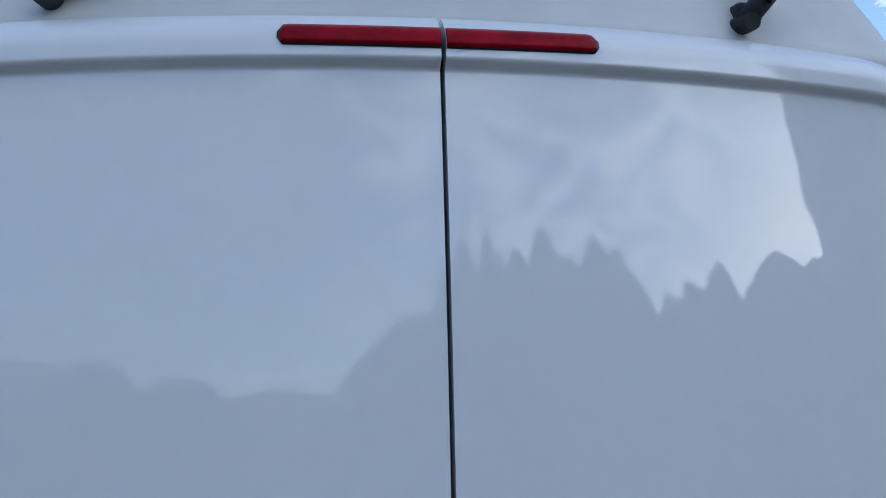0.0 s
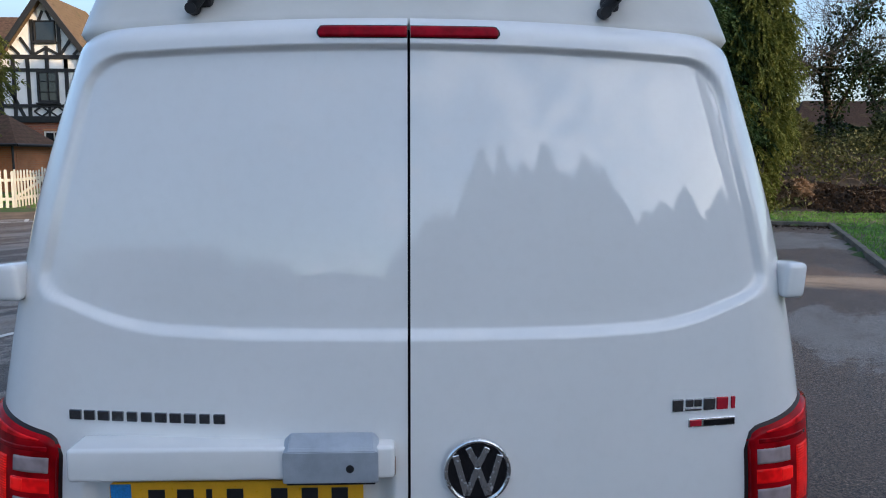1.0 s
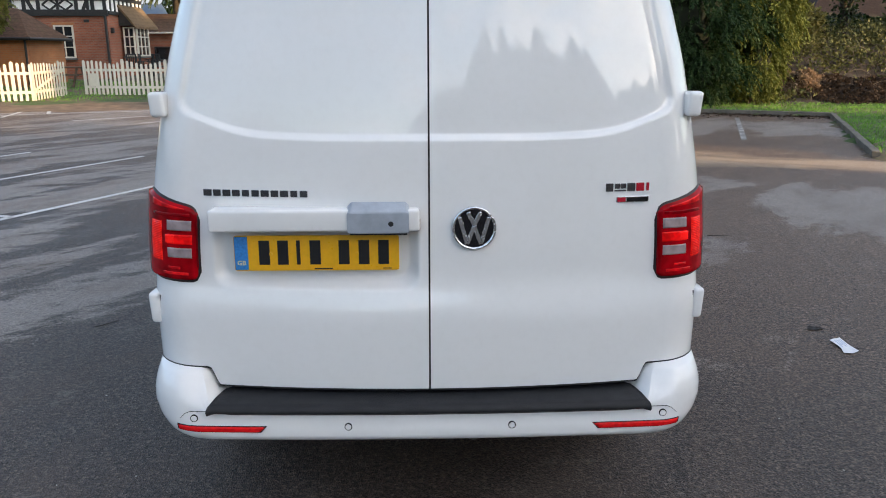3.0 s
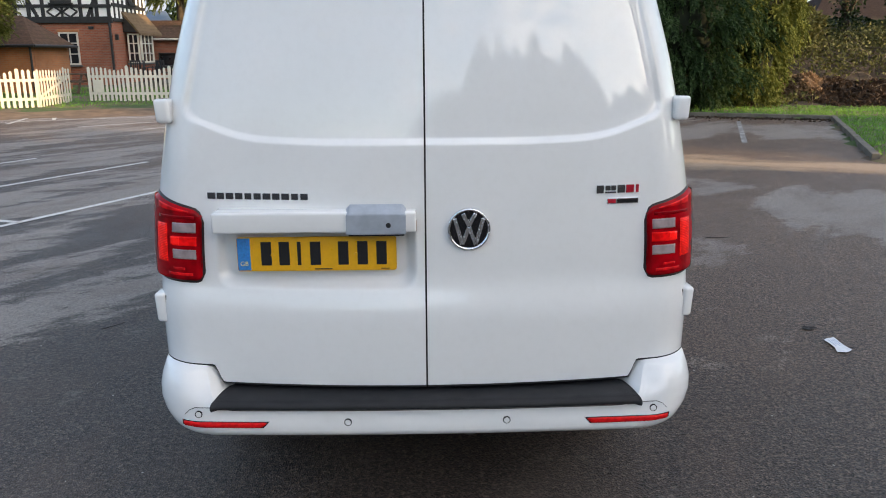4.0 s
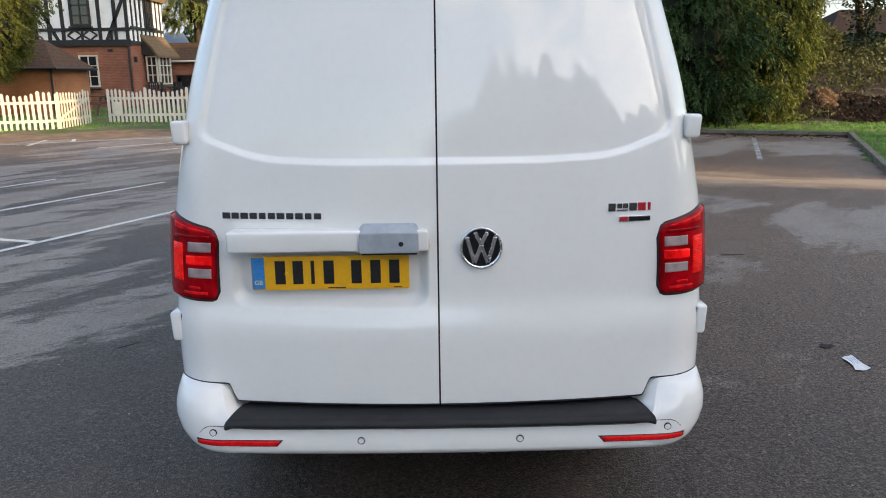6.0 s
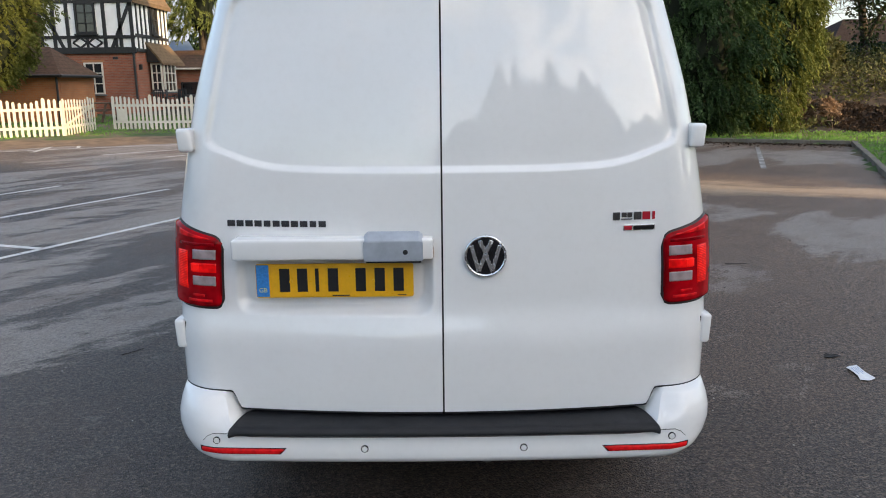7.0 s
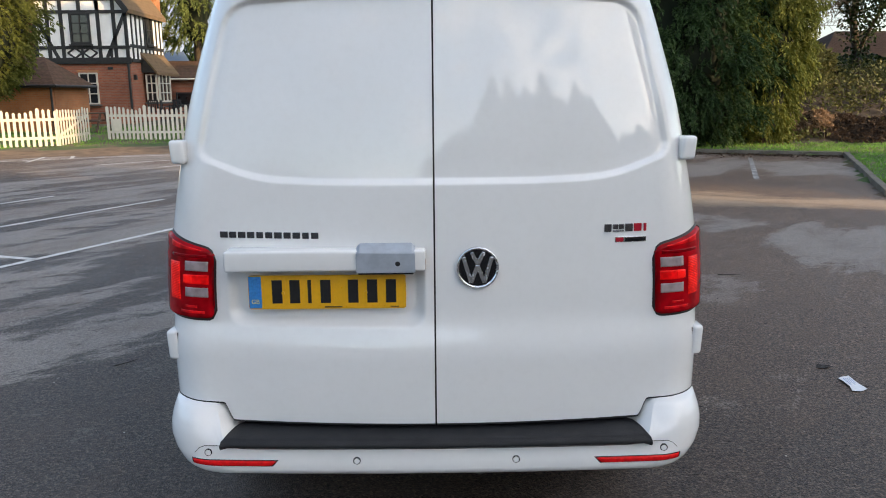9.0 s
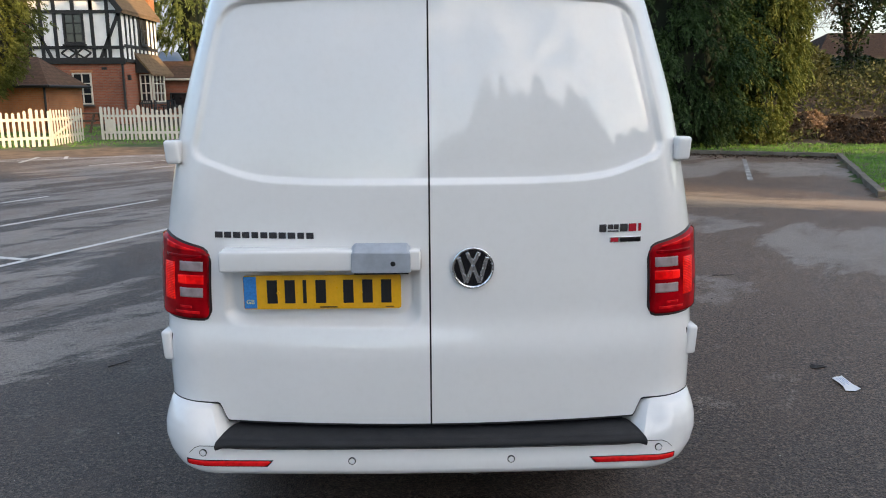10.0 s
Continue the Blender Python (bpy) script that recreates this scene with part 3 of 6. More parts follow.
def high_top():
    levels = [(1.996, 0.735, 0.165, 3.02), (2.012, 0.745, 0.160, 3.03), (2.03, 0.744, 0.175, 3.02), (2.10, 0.734, 0.225, 2.92), (2.22, 0.690, 0.300, 2.72),
              (2.34, 0.655, 0.360, 2.48), (2.42, 0.60, 0.42, 2.25), (2.465, 0.50, 0.52, 2.02), (2.48, 0.30, 0.75, 1.75)]
    vs, fs, n = [], [], 0
    for z, w, y0, y1 in levels:
        ring = []
        r = min(0.10, w * 0.4)
        for k in range(13):
            x = (w - r) * (k / 12)
            ring.append((x, y0 + 0.13 * x * x, z - 0.035 * x * x))
        yc = ring[-1][1]
        for k in range(1, 9):
            a = k / 8 * math.pi / 2
            x = w - r + r * math.sin(a)
            ring.append((x, yc + r * (1 - math.cos(a)), z - 0.035 * x * x))
        for k in range(1, 14):
            ring.append((w, yc + r + (y1 - 0.5 - yc - r) * k / 13, z - 0.035 * w * w))
        for k in range(1, 9):
            a = k / 8 * math.pi / 2
            ring.append((w * math.cos(a), y1 - 0.5 + 0.5 * math.sin(a), z - 0.035 * w * w * math.cos(a) ** 2))
        full = [(-x, y, zz) for x, y, zz in ring[-2:0:-1]]
        ring = ring + full
        n = len(ring)
        vs += ring
    for j in range(len(levels) - 1):
        for i in range(n):
            k = (i + 1) % n
            fs.append((j * n + i, j * n + k, (j + 1) * n + k, (j + 1) * n + i))
    fs.append(tuple(range((len(levels) - 1) * n, len(levels) * n)))
    raw("high_roof", vs, fs, GELCOAT, VAN, "off-white moulded high roof", smooth=True)


high_top()


def rack_foot(side):
    """A black clamp on the high roof, with the tube it holds."""
    x, y, z = side * 0.447, 0.205, 2.073
    foot = part("rack_clamp", box((x, y + 0.03, z - 0.012), (0.040, 0.05, 0.030), 0.008), BLACK_PLASTIC, VAN, "black rack clamp on the high roof")
    part("clamp_foot", rod((x - 0.018, y - 0.030, z - 0.036), (x - 0.018, y + 0.05, z - 0.030), 0.012, 0.015, 14), RUBBER, foot)
    part("clamp_arm", add_rod(rod((x - 0.016, y - 0.014, z - 0.028), (x + 0.016, y - 0.02, z + 0.014), 0.014, 0.016, 12), (x + 0.016, y - 0.02, z + 0.014), (x + 0.075, y - 0.02, z + 0.032), 0.016, 0.013, 12), BLACK_PLASTIC, foot, smooth=True)
    part("clamp_bolt", rod((x + 0.006, y - 0.045, z - 0.004), (x + 0.006, y, z - 0.004), 0.008, 0.008, 6), BLACK_GLOSS, foot)
    part("rack_tube", rod((x + 0.03, y + 0.02, z + 0.02), (x + 0.03, y + 0.10, z + 0.22), 0.014, 0.014, 14), BLACK_PLASTIC, foot, smooth=True)


rack_foot(-1)
rack_foot(1)


# ---- rear lamps ----
def lamp_patch(side, e0, e1, zlo, zhi, off, edge, nu=18, nv=28):
    """A piece of lens that follows the van's corner and stands off it, falling away at its edges."""
    def at(u, v):
        e = e0 + (e1 - e0) * u
        lo, hi = zlo(u), zhi(u)
        z = lo + (hi - lo) * v
        x, y, turn = outline(e, z)
        d = min(u * (e1 - e0), (1 - u) * (e1 - e0), v * (hi - lo), (1 - v) * (hi - lo))
        o = off * (1 - (1 - min(1.0, d / edge)) ** 2) if edge else off
        return side * (x + o * math.sin(turn)), y - o * math.cos(turn), z
    return sheet(at, nu, nv, side < 0)


def lamp_lo(z0, r, wide):
    def lo(u):
        d = min(u, 1 - u) * wide
        return z0 + (r - math.sqrt(max(0.0, r * r - (r - d) ** 2)) if d < r else 0.0)
    return lo


def lamp_hi(u):
    """The sloping shoulder: rounded on the inside, peaked on the outside."""
    d = u * 0.265
    z = 1.138 + 0.047 * min(1.0, d / 0.20)
    r = 0.040
    if d < r:
        z -= r - math.sqrt(max(0.0, r * r - (r - d) ** 2))
    return z


def rear_lamp(side):
    e0, e1 = -0.050, 0.212
    wide = e1 - e0
    vs, fs = lamp_patch(side, e0, e1, lamp_lo(0.893, 0.035, wide), lamp_hi, 0.008, 0.004)
    housing = raw("rear_lamp", vs, fs, RIM, VAN, "red rear lamp with two clear bars and a black rim", smooth=True)
    m = 0.006 / wide
    vs, fs = lamp_patch(side, e0 + 0.006, e1 - 0.004, lambda u: lamp_lo(0.893, 0.035, wide)(m + u * (1 - 2 * m)) + 0.006, lambda u: lamp_hi(m + u * (1 - 2 * m)) - 0.004, 0.017, 0.011, 22, 34)
    raw("lens", vs, fs, RED_LENS, housing, smooth=True)

    def piece(name, a, b, z0, z1, off, material):
        p, q = lamp_patch(side, a, b, lambda u: z0, lambda u: z1, off, 0.003, 10, 8)
        raw(name, p, q, material, housing, smooth=True)
    piece("clear_bar", -0.034, 0.062, 1.060, 1.102, 0.0195, CLEAR_LENS)
    piece("clear_bar", -0.034, 0.062, 0.972, 1.013, 0.0195, CLEAR_LENS)
    piece("red_band", -0.037, 0.064, 1.016, 1.057, 0.0190, RED_MID)
    piece("bright_band", 0.026, 0.063, 1.019, 1.054, 0.0196, RED_GLOW)
    piece("upper_band", -0.036, 0.130, 1.107, 1.123, 0.0183, RED_DEEP)
    piece("inner_edge", -0.043, -0.0385, 0.93, 1.115, 0.0183, RED_DEEP)
    # a glint low on the lens, put in as a brighter red strip
    piece("lower_glint", 0.010, 0.060, 0.936, 0.950, 0.0184, RED_TOP)
    piece("reflex_column", 0.069, 0.127, 0.944, 1.110, 0.0195, RED_BRIGHT)
    p, q = lamp_patch(side, -0.010, 0.128, lambda u: 1.128 + 0.010 * u, lambda u: lamp_hi((0.047 + u * 0.138) / 0.265) - 0.013, 0.0185, 0.004, 14, 8)
    raw("top_wedge", p, q, RED_TOP, housing, smooth=True)
    piece("lower_band", -0.020, 0.085, 0.917, 0.932, 0.0185, RED_TOP)


rear_lamp(-1)
rear_lamp(1)


def brake_light(side):
    def lo(u):
        d = (1 - u) * 0.185
        return 1.968 + (0.008 - math.sqrt(max(0, 0.008 ** 2 - (0.008 - d) ** 2)) if d < 0.008 else 0)

    def hi(u):
        d = (1 - u) * 0.185
        return 1.994 - (0.012 - math.sqrt(max(0, 0.012 ** 2 - (0.012 - d) ** 2)) if d < 0.012 else 0)

    def shell(x0, x1, grow, off):
        def at(u, v):
            x = x0 + (x1 - x0) * u
            z = lo(u) - grow + (hi(u) - lo(u) + 2 * grow) * v
            y = p_soft(z + arch(x, z)) + B_AT(z) * x * x
            d = min((1 - u) * 0.185, v * 0.027, (1 - v) * 0.027)
            return side * x, y - off * (1 - (1 - min(1.0, d / 0.005)) ** 2) - 0.001, z
        return sheet(at, 30, 8, side < 0)
    vs, fs = shell(0.0032, 0.1895, 0.0010, 0.003)
    base = raw("brake_light", vs, fs, BLACK_GLOSS, VAN, "dark red high-level brake light", smooth=True)
    vs, fs = shell(0.0034, 0.188, 0.0, 0.006)
    raw("brake_lens", vs, fs, BRAKE_LENS, base, smooth=True)


brake_light(-1)
brake_light(1)


# ---- bumper ----
BW_AT = table([0.34, 0.38, 0.42, 0.46, 0.50, 0.54, 0.58, 0.62], [0.826, 0.858, 0.890, 0.915, 0.929, 0.929, 0.922, 0.912])
BY_AT = table([0.34, 0.375, 0.395, 0.41, 0.44, 0.48, 0.50, 0.53, 0.57, 0.60, 0.62], [0.02, -0.040, -0.092, -0.1105, -0.1115, -0.1035, -0.099, -0.096, -0.085, -0.064, -0.04])
RB = 0.17


def bumper_at(x, z):
    """The bumper's face: its y, and how far it has turned, at x and z."""
    w = BW_AT(z)
    e = min(1.0, max(0.0, (x - (w - RB)) / RB))
    turn = math.asin(e)
    return (BY_AT(z - 0.006) + BY_AT(z + 0.006)) / 2 + 0.035 * x * x + RB * (1 - math.cos(turn)), turn


def bumper():
    nu, nv = 150, 30

    def at(u, v):
        s = u * 2 - 1
        k = abs(s)
        xq, z = 0.0, 0.45
        for _ in range(3):
            w = BW_AT(z) - RB
            turn = max(0.0, (k - 0.7) / 0.3 * math.pi / 2)
            x = k / 0.7 * w if k < 0.7 else w + RB * math.sin(turn)
            xq = x
            top = 0.506 + 0.104 * sstep(0.698, 0.748, xq)
            z = 0.34 + (top - 0.34) * v
        y = (BY_AT(z - 0.006) + BY_AT(z + 0.006)) / 2 + 0.035 * x * x + RB * (1 - math.cos(turn))
        dent = 0.055 * sstep(0.50, 0.60, z) * (1 - sstep(0.68, 0.83, xq))
        return math.copysign(x, s), y + dent, z
    vs, fs = sheet(at, nu, nv)
    row = nv * (nu + 1)
    base = len(vs)
    for i in range(nu + 1):
        x, y, z = vs[row + i]
        vs.append((x * 0.97, max(y + 0.09, 0.03 + 0.10 * x * x), z + 0.006))
    for i in range(nu):
        fs.append((row + i, row + i + 1, base + i + 1, base + i))
    return raw("bumper", vs, fs, PAINT, VAN, "white bumper with black step pad", smooth=True)


BUMPER = bumper()


def step_pad():
    prof = [(0.03, 0.528), (-0.01, 0.534), (-0.055, 0.535), (-0.095, 0.531), (-0.112, 0.528), (-0.121, 0.522), (-0.1255, 0.514), (-0.126, 0.507), (-0.123, 0.502), (-0.10, 0.500)]
    reach = [0.684, 0.690, 0.698, 0.706, 0.711, 0.713, 0.714, 0.713, 0.711, 0.708]
    n, vs, fs = 60, [], []
    for (y, z), w in zip(prof, reach):
        for i in range(n + 1):
            s = i / n * 2 - 1
            x = s * w
            drop = 0.008 * sstep(0.97, 1.0, abs(s))
            vs.append((x, y + 0.035 * x * x, z - drop))
    m = n + 1
    for j in range(len(prof) - 1):
        for i in range(n):
            a = j * m + i
            fs.append((a, a + m, a + m + 1, a + 1))
    for i0 in (0, n):
        ring = [j * m + i0 for j in range(len(prof))]
        fs.append(tuple(ring if i0 == 0 else ring[::-1]))
    pad = raw("step_pad", vs, fs, BLACK_PLASTIC, BUMPER, "black textured step pad", smooth=True)
    # shallow ridge along the pad's front
    vs, fs = [], []
    for i in range(n + 1):
        x = (i / n * 2 - 1) * 0.70
        for y, z in ((-0.108, 0.5295), (-0.112, 0.5315), (-0.116, 0.527)):
            vs.append((x, y + 0.035 * x * x, z))
    for i in range(n):
        for k in range(2):
            a = i * 3 + k
            fs.append((a, a + 1, a + 4, a + 3))
    raw("pad_ridge", vs, fs, BLACK_PLASTIC, BUMPER, smooth=True)


step_pad()


def on_bumper(name, side, x0, x1, z0, z1, off, material, parent, taper=0.0, n=26):
    def at(u, v):
        z = z0 + (z1 - z0) * v
        x = x0 + (x1 - x0) * u + taper * (0.5 - v) * (1 - u)
        y, turn = bumper_at(x, z)
        d = min(u * (x1 - x0), (1 - u) * (x1 - x0), v * (z1 - z0), (1 - v) * (z1 - z0))
        o = off * min(1.0, d / 0.002)
        return side * (x + o * math.sin(turn)), y - o * math.cos(turn) - 0.001, z
    vs, fs = sheet(at, n, 6, side < 0)
    return raw(name, vs, fs, material, parent, smooth=True)


for side in (-1, 1):
    on_bumper("reflector_gap", side, 0.533, 0.819, 0.4325, 0.4545, 0.003, BLACK_GLOSS, BUMPER, 0.02)
    tagged(on_bumper("reflector", side, 0.536, 0.816, 0.434, 0.453, 0.007, RED_STRIP, BUMPER, 0.02), "long red reflector")
    for x, z in ((0.263, 0.452), (0.758, 0.477)):
        y, turn = bumper_at(x, z)
        out = Vector((side * math.sin(turn), -math.cos(turn), 0))
        c = Vector((side * x, y, z))
        ring = part("parking_sensor", rod(c + out * -0.004, c + out * 0.0022, 0.0125, 0.0125, 24), BLACK_GLOSS, BUMPER, "round parking sensor")
        part("sensor_face", rod(c + out * -0.003, c + out * 0.0034, 0.0102, 0.0096, 24), PAINT, ring)


def bumper_groove():
    vs, fs = [], []
    n = 90
    for i in range(n + 1):
        s = i / n * 2 - 1
        x = s * 0.806
        z = 0.4905 + 0.009 * sstep(0.78, 0.90, abs(s)) - 0.026 * sstep(0.965, 1.0, abs(s))
        for dz in (0.0011, -0.0011):
            y, turn = bumper_at(abs(x), z + dz)
            vs.append((x + math.copysign(0.0022 * math.sin(turn), x), y - 0.0022 * math.cos(turn), z + dz))
    for i in range(n):
        fs.append((2 * i, 2 * i + 1, 2 * i + 3, 2 * i + 2))
    raw("bumper_groove", vs, fs, RUBBER, BUMPER)


bumper_groove()


# ---- fittings on the rear doors ----
def face_y(x, z, side):
    x0 = abs(x)
    y = p_soft(z + arch(x0, z)) + B_AT(z) * x0 * x0
    return rear_y(x, y, z, side < 0)


part("handle_bar", box((-0.3545, 0.001, 1.1125), (0.651, 0.090, 0.069), 0.009, None, 4), PAINT, DOOR_L, "white grab handle above the plate", smooth=True)
# black strip put in for the shade beneath the handle
part("handle_shadow_gap", box((-0.36, 0.022, 1.075), (0.56, 0.03, 0.012), 0.003), RUBBER, DOOR_L)
part("rust_spot", box((-0.030, -0.022, 1.098), (0.004, 0.028, 0.030), 0.0015), RUST, DOOR_L, "rust at the handle's end")


def lock_box():
    x0, x1, z0, z1 = -0.252, -0.062, 1.074, 1.168
    yb, yf = -0.012, -0.054
    prof = [(yb, z1 - 0.002), (yb - 0.010, z1), (yf + 0.006, z1 - 0.020), (yf, z1 - 0.028), (yf, z0 + 0.003), (yf + 0.004, z0), (yb, z0)]
    bm = bmesh.new()
    rows = []
    for x, cut in ((x0, 0.012), (x0 + 0.012, 0.0), (x1 - 0.012, 0.0), (x1, 0.012)):
        rows.append([bm.verts.new((x, y, z - (cut if z > z1 - 0.025 else 0.0))) for y, z in prof])
    for a, b in zip(rows, rows[1:]):
        for i in range(len(prof)):
            j = (i + 1) % len(prof)
            bm.faces.new((a[i], b[i], b[j], a[j]))
    bm.faces.new(rows[0])
    bm.faces.new(rows[-1][::-1])
    bmesh.ops.recalc_face_normals(bm, faces=bm.faces)
    bmesh.ops.bevel(bm, geom=list(bm.edges), offset=0.0016, segments=2, affect="EDGES", clamp_overlap=True)
    b = part("lock_box", bm, STEEL_GREY, VAN, "grey steel security lock box over the handle")
    part("lock_ring", rod((-0.118, -0.0525, 1.105), (-0.118, -0.0556, 1.105), 0.0085, 0.008, 20), BLACK_PLASTIC, b)
    part("keyhole", rod((-0.118, -0.055, 1.105), (-0.118, -0.0565, 1.105), 0.0056, 0.0056, 16), RUBBER, b, "black keyhole")
    part("lock_base", box((-0.157, -0.022, 1.0725), (0.178, 0.05, 0.008), 0.002), RUBBER, b)


lock_box()


def number_plate():
    xc, zc, y = -0.356, 0.9995, 0.008
    ring = []
    for sx, sz, a0 in ((1, -1, 270), (1, 1, 0), (-1, 1, 90), (-1, -1, 180)):
        for k in range(5):
            a = radians(a0 + 22.5 * k)
            ring.append((xc + sx * 0.252 + 0.008 * math.cos(a), zc + sz * 0.049 + 0.008 * math.sin(a)))
    plate = part("number_plate", prism(ring, y - 0.003, y + 0.003), YELLOW, VAN, "yellow number plate with a blue band")
    part("blue_band", box((xc - 0.2375, y - 0.0026, zc), (0.042, 0.003, 0.108), 0.001), BLUE_BAND, plate)
    cu = bpy.data.curves.new("country_letters", "FONT")
    cu.body, cu.size, cu.align_x, cu.extrude = "GB", 0.021, "CENTER", 0.0004
    tmp = bpy.data.objects.new("tmp", cu)
    me = bpy.data.meshes.new_from_object(tmp)
    me.name = "country_letters"
    me.materials.clear()
    me.materials.append(CREAM)
    bpy.data.objects.remove(tmp)
    ob = new("country_letters", me)
    ob.parent = plate
    ob.matrix_basis = pose(xc - 0.2375, y - 0.0046, zc - 0.038, 90, 0, 0)
    for i, dx in enumerate((-0.173, -0.1145, -0.066, -0.013, 0.078, 0.141, 0.203)):
        wide = 0.012 if i == 2 else 0.034
        bm = box((xc + dx + 0.008, y - 0.0034, zc + 0.002), (wide, 0.0022, 0.079), 0.0006)
        part("character_bar", bm, PLATE_BLACK, plate)
    for dx in (-0.145, 0.128):
        part("plate_screw", rod((xc + dx, y - 0.002, zc - 0.002), (xc + dx, y - 0.0075, zc - 0.002), 0.0058, 0.005, 14), YELLOW, plate, "yellow screw cap")
    part("maker_line", box((xc + 0.02, y - 0.0032, zc - 0.051), (0.058, 0.001, 0.004)), PLATE_BLACK, plate)
    part("maker_line", box((xc + 0.222, y - 0.0032, zc - 0.051), (0.028, 0.001, 0.003)), PLATE_BLACK, plate)


number_plate()


def emblem():
    x, z = 0.140, 1.082
    y = face_y(x, z, 1)
    lean = pose(x, y - 0.004, z, 0, 0, 1.2)

    def disc(r, h, y0, n=56):
        bm = bmesh.new()
        bmesh.ops.create_cone(bm, cap_ends=True, segments=n, radius1=r, radius2=r * 0.985, depth=h, matrix=lean @ pose(0, y0, 0, 90, 0, 0))
        return bm
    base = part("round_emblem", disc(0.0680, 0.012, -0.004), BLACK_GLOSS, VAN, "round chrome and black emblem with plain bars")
    bm = bmesh.new()
    n, prof = 64, [(0.0695, -0.002), (0.0698, -0.010), (0.0675, -0.0145), (0.0635, -0.0145), (0.0605, -0.010)]
    rows = [[bm.verts.new(lean @ Vector((r * math.cos(a), h, r * math.sin(a)))) for r, h in prof] for a in (k / n * math.tau for k in range(n))]
    for i in range(n):
        p, q = rows[i], rows[(i + 1) % n]
        for k in range(len(prof) - 1):
            bm.faces.new((p[k], p[k + 1], q[k + 1], q[k]))
    bmesh.ops.recalc_face_normals(bm, faces=bm.faces)
    part("chrome_ring", bm, CHROME, base, "chrome ring", smooth=True)
    for x0, z0, x1, z1 in ((-0.046, 0.036, -0.022, -0.050), (-0.022, -0.050, 0.0, 0.008), (0.0, 0.008, 0.022, -0.050), (0.022, -0.050, 0.046, 0.036), (-0.020, 0.052, 0.0, 0.012), (0.0, 0.012, 0.020, 0.052)):
        d = Vector((x1 - x0, 0, z1 - z0))
        a = math.atan2(d.x, d.z)
        m = lean @ Matrix.Translation(((x0 + x1) / 2, -0.0115, (z0 + z1) / 2)) @ Matrix.Rotation(a, 4, "Y")
        part("chrome_bar", box((0, 0, 0), (0.0135, 0.005, d.length), 0.0016, m), CHROME, base)


emblem()


def hug(bm, x, z, side):
    """Bends a piece made for one place of the door to the door's curve."""
    y = face_y(x, z, side)
    for v in bm.verts:
        v.co.y += face_y(v.co.x, z, side) - y
    return bm


def badge(name, label, blocks, side):
    """Raised badge of plain blocks: x, z, wide, high, material."""
    holder = None
    for x, z, w, h, mt in blocks:
        x *= 1.012 if side > 0 else 1.0
        y = face_y(x, z, side)
        bm = prism([(x - w / 2, z - h / 2), (x + w / 2, z - h / 2), (x + w / 2, z + h / 2), (x - w / 2, z + h / 2)], y - 0.0045, y + 0.006)
        bmesh.ops.bevel(bm, geom=list(bm.edges), offset=0.0009, segments=1, affect="EDGES", clamp_overlap=True)
        ob = part(name if holder is None else "badge_block", hug(bm, x, z, side), mt, VAN if holder is None else holder, label if holder is None else "")
        holder = holder or ob


step = 0.338 / 11
badge("model_badge", "raised chrome model badge of plain blocks", [(-0.713 + step * (i + 0.5), 1.187, step * (0.86, 0.78, 0.82, 0.80, 0.72, 0.76, 0.84, 0.78, 0.82, 0.70, 0.78)[i], 0.0205, DARKENED_CHROME) for i in range(11)], -1)
badge("engine_badge", "raised chrome and red engine badge of plain blocks",
      [(0.566, 1.199, 0.024, 0.026, DARKENED_CHROME), (0.592, 1.203, 0.017, 0.016, DARKENED_CHROME), (0.611, 1.203, 0.017, 0.016, DARKENED_CHROME), (0.601, 1.189, 0.038, 0.005, DARKENED_CHROME),
       (0.637, 1.199, 0.026, 0.026, DARKENED_CHROME), (0.667, 1.199, 0.026, 0.026, RED_BADGE), (0.692, 1.199, 0.009, 0.026, RED_BADGE)], 1)
badge("drive_badge", "small chrome-edged badge, red and black", [(0.643, 1.160, 0.108, 0.019, CHROME)], 1)
drive = [o for o in VAN.children if o.name.startswith("drive_badge")][0]
for x, w, mt in ((0.613, 0.026, RED_BADGE), (0.667, 0.070, BLACK_GLOSS)):
    y = face_y(0.651, 1.160, 1)
    part("badge_inlay", hug(box((x, y - 0.0048, 1.160), (w, 0.003, 0.0135), 0.0006), 0.651, 1.160, 1), mt, drive)


def hinge(side, z0, z1, xi, xo, y):
    """A rounded white cover over a door hinge, on the van's corner."""
    h = z1 - z0
    bm = box((side * (xi + xo) / 2, y + 0.03, (z0 + z1) / 2), (xo - xi, 0.075, h), 0.012, None, 4)
    for v in bm.verts:
        k = (v.co.z - z0) / h
        v.co.x += side * 0.006 * (k - 0.5)
        v.co.y += 0.10 * (abs(v.co.x) - (xi + xo) / 2)
    ob = part("hinge_cover", bm, PAINT, VAN, "white hinge cover on the door edge", smooth=True)
    if z1 < 1.0:
        part("hinge_seam", box((side * (xi - 0.001), y + 0.022, (z0 + z1) / 2 - 0.004), (0.005, 0.05, h * 0.94), 0.002), RUBBER, ob)
    part("hinge_gap", box((side * (xo - 0.002), y + 0.035, (z0 + z1) / 2), (0.006, 0.05, h * 0.72), 0.002), RUBBER, ob)


for side in (-1, 1):
    hinge(side, 1.415, 1.494, 0.829, 0.879, 0.118)
    hinge(side, 0.738, 0.842, 0.893, 0.931, 0.100)


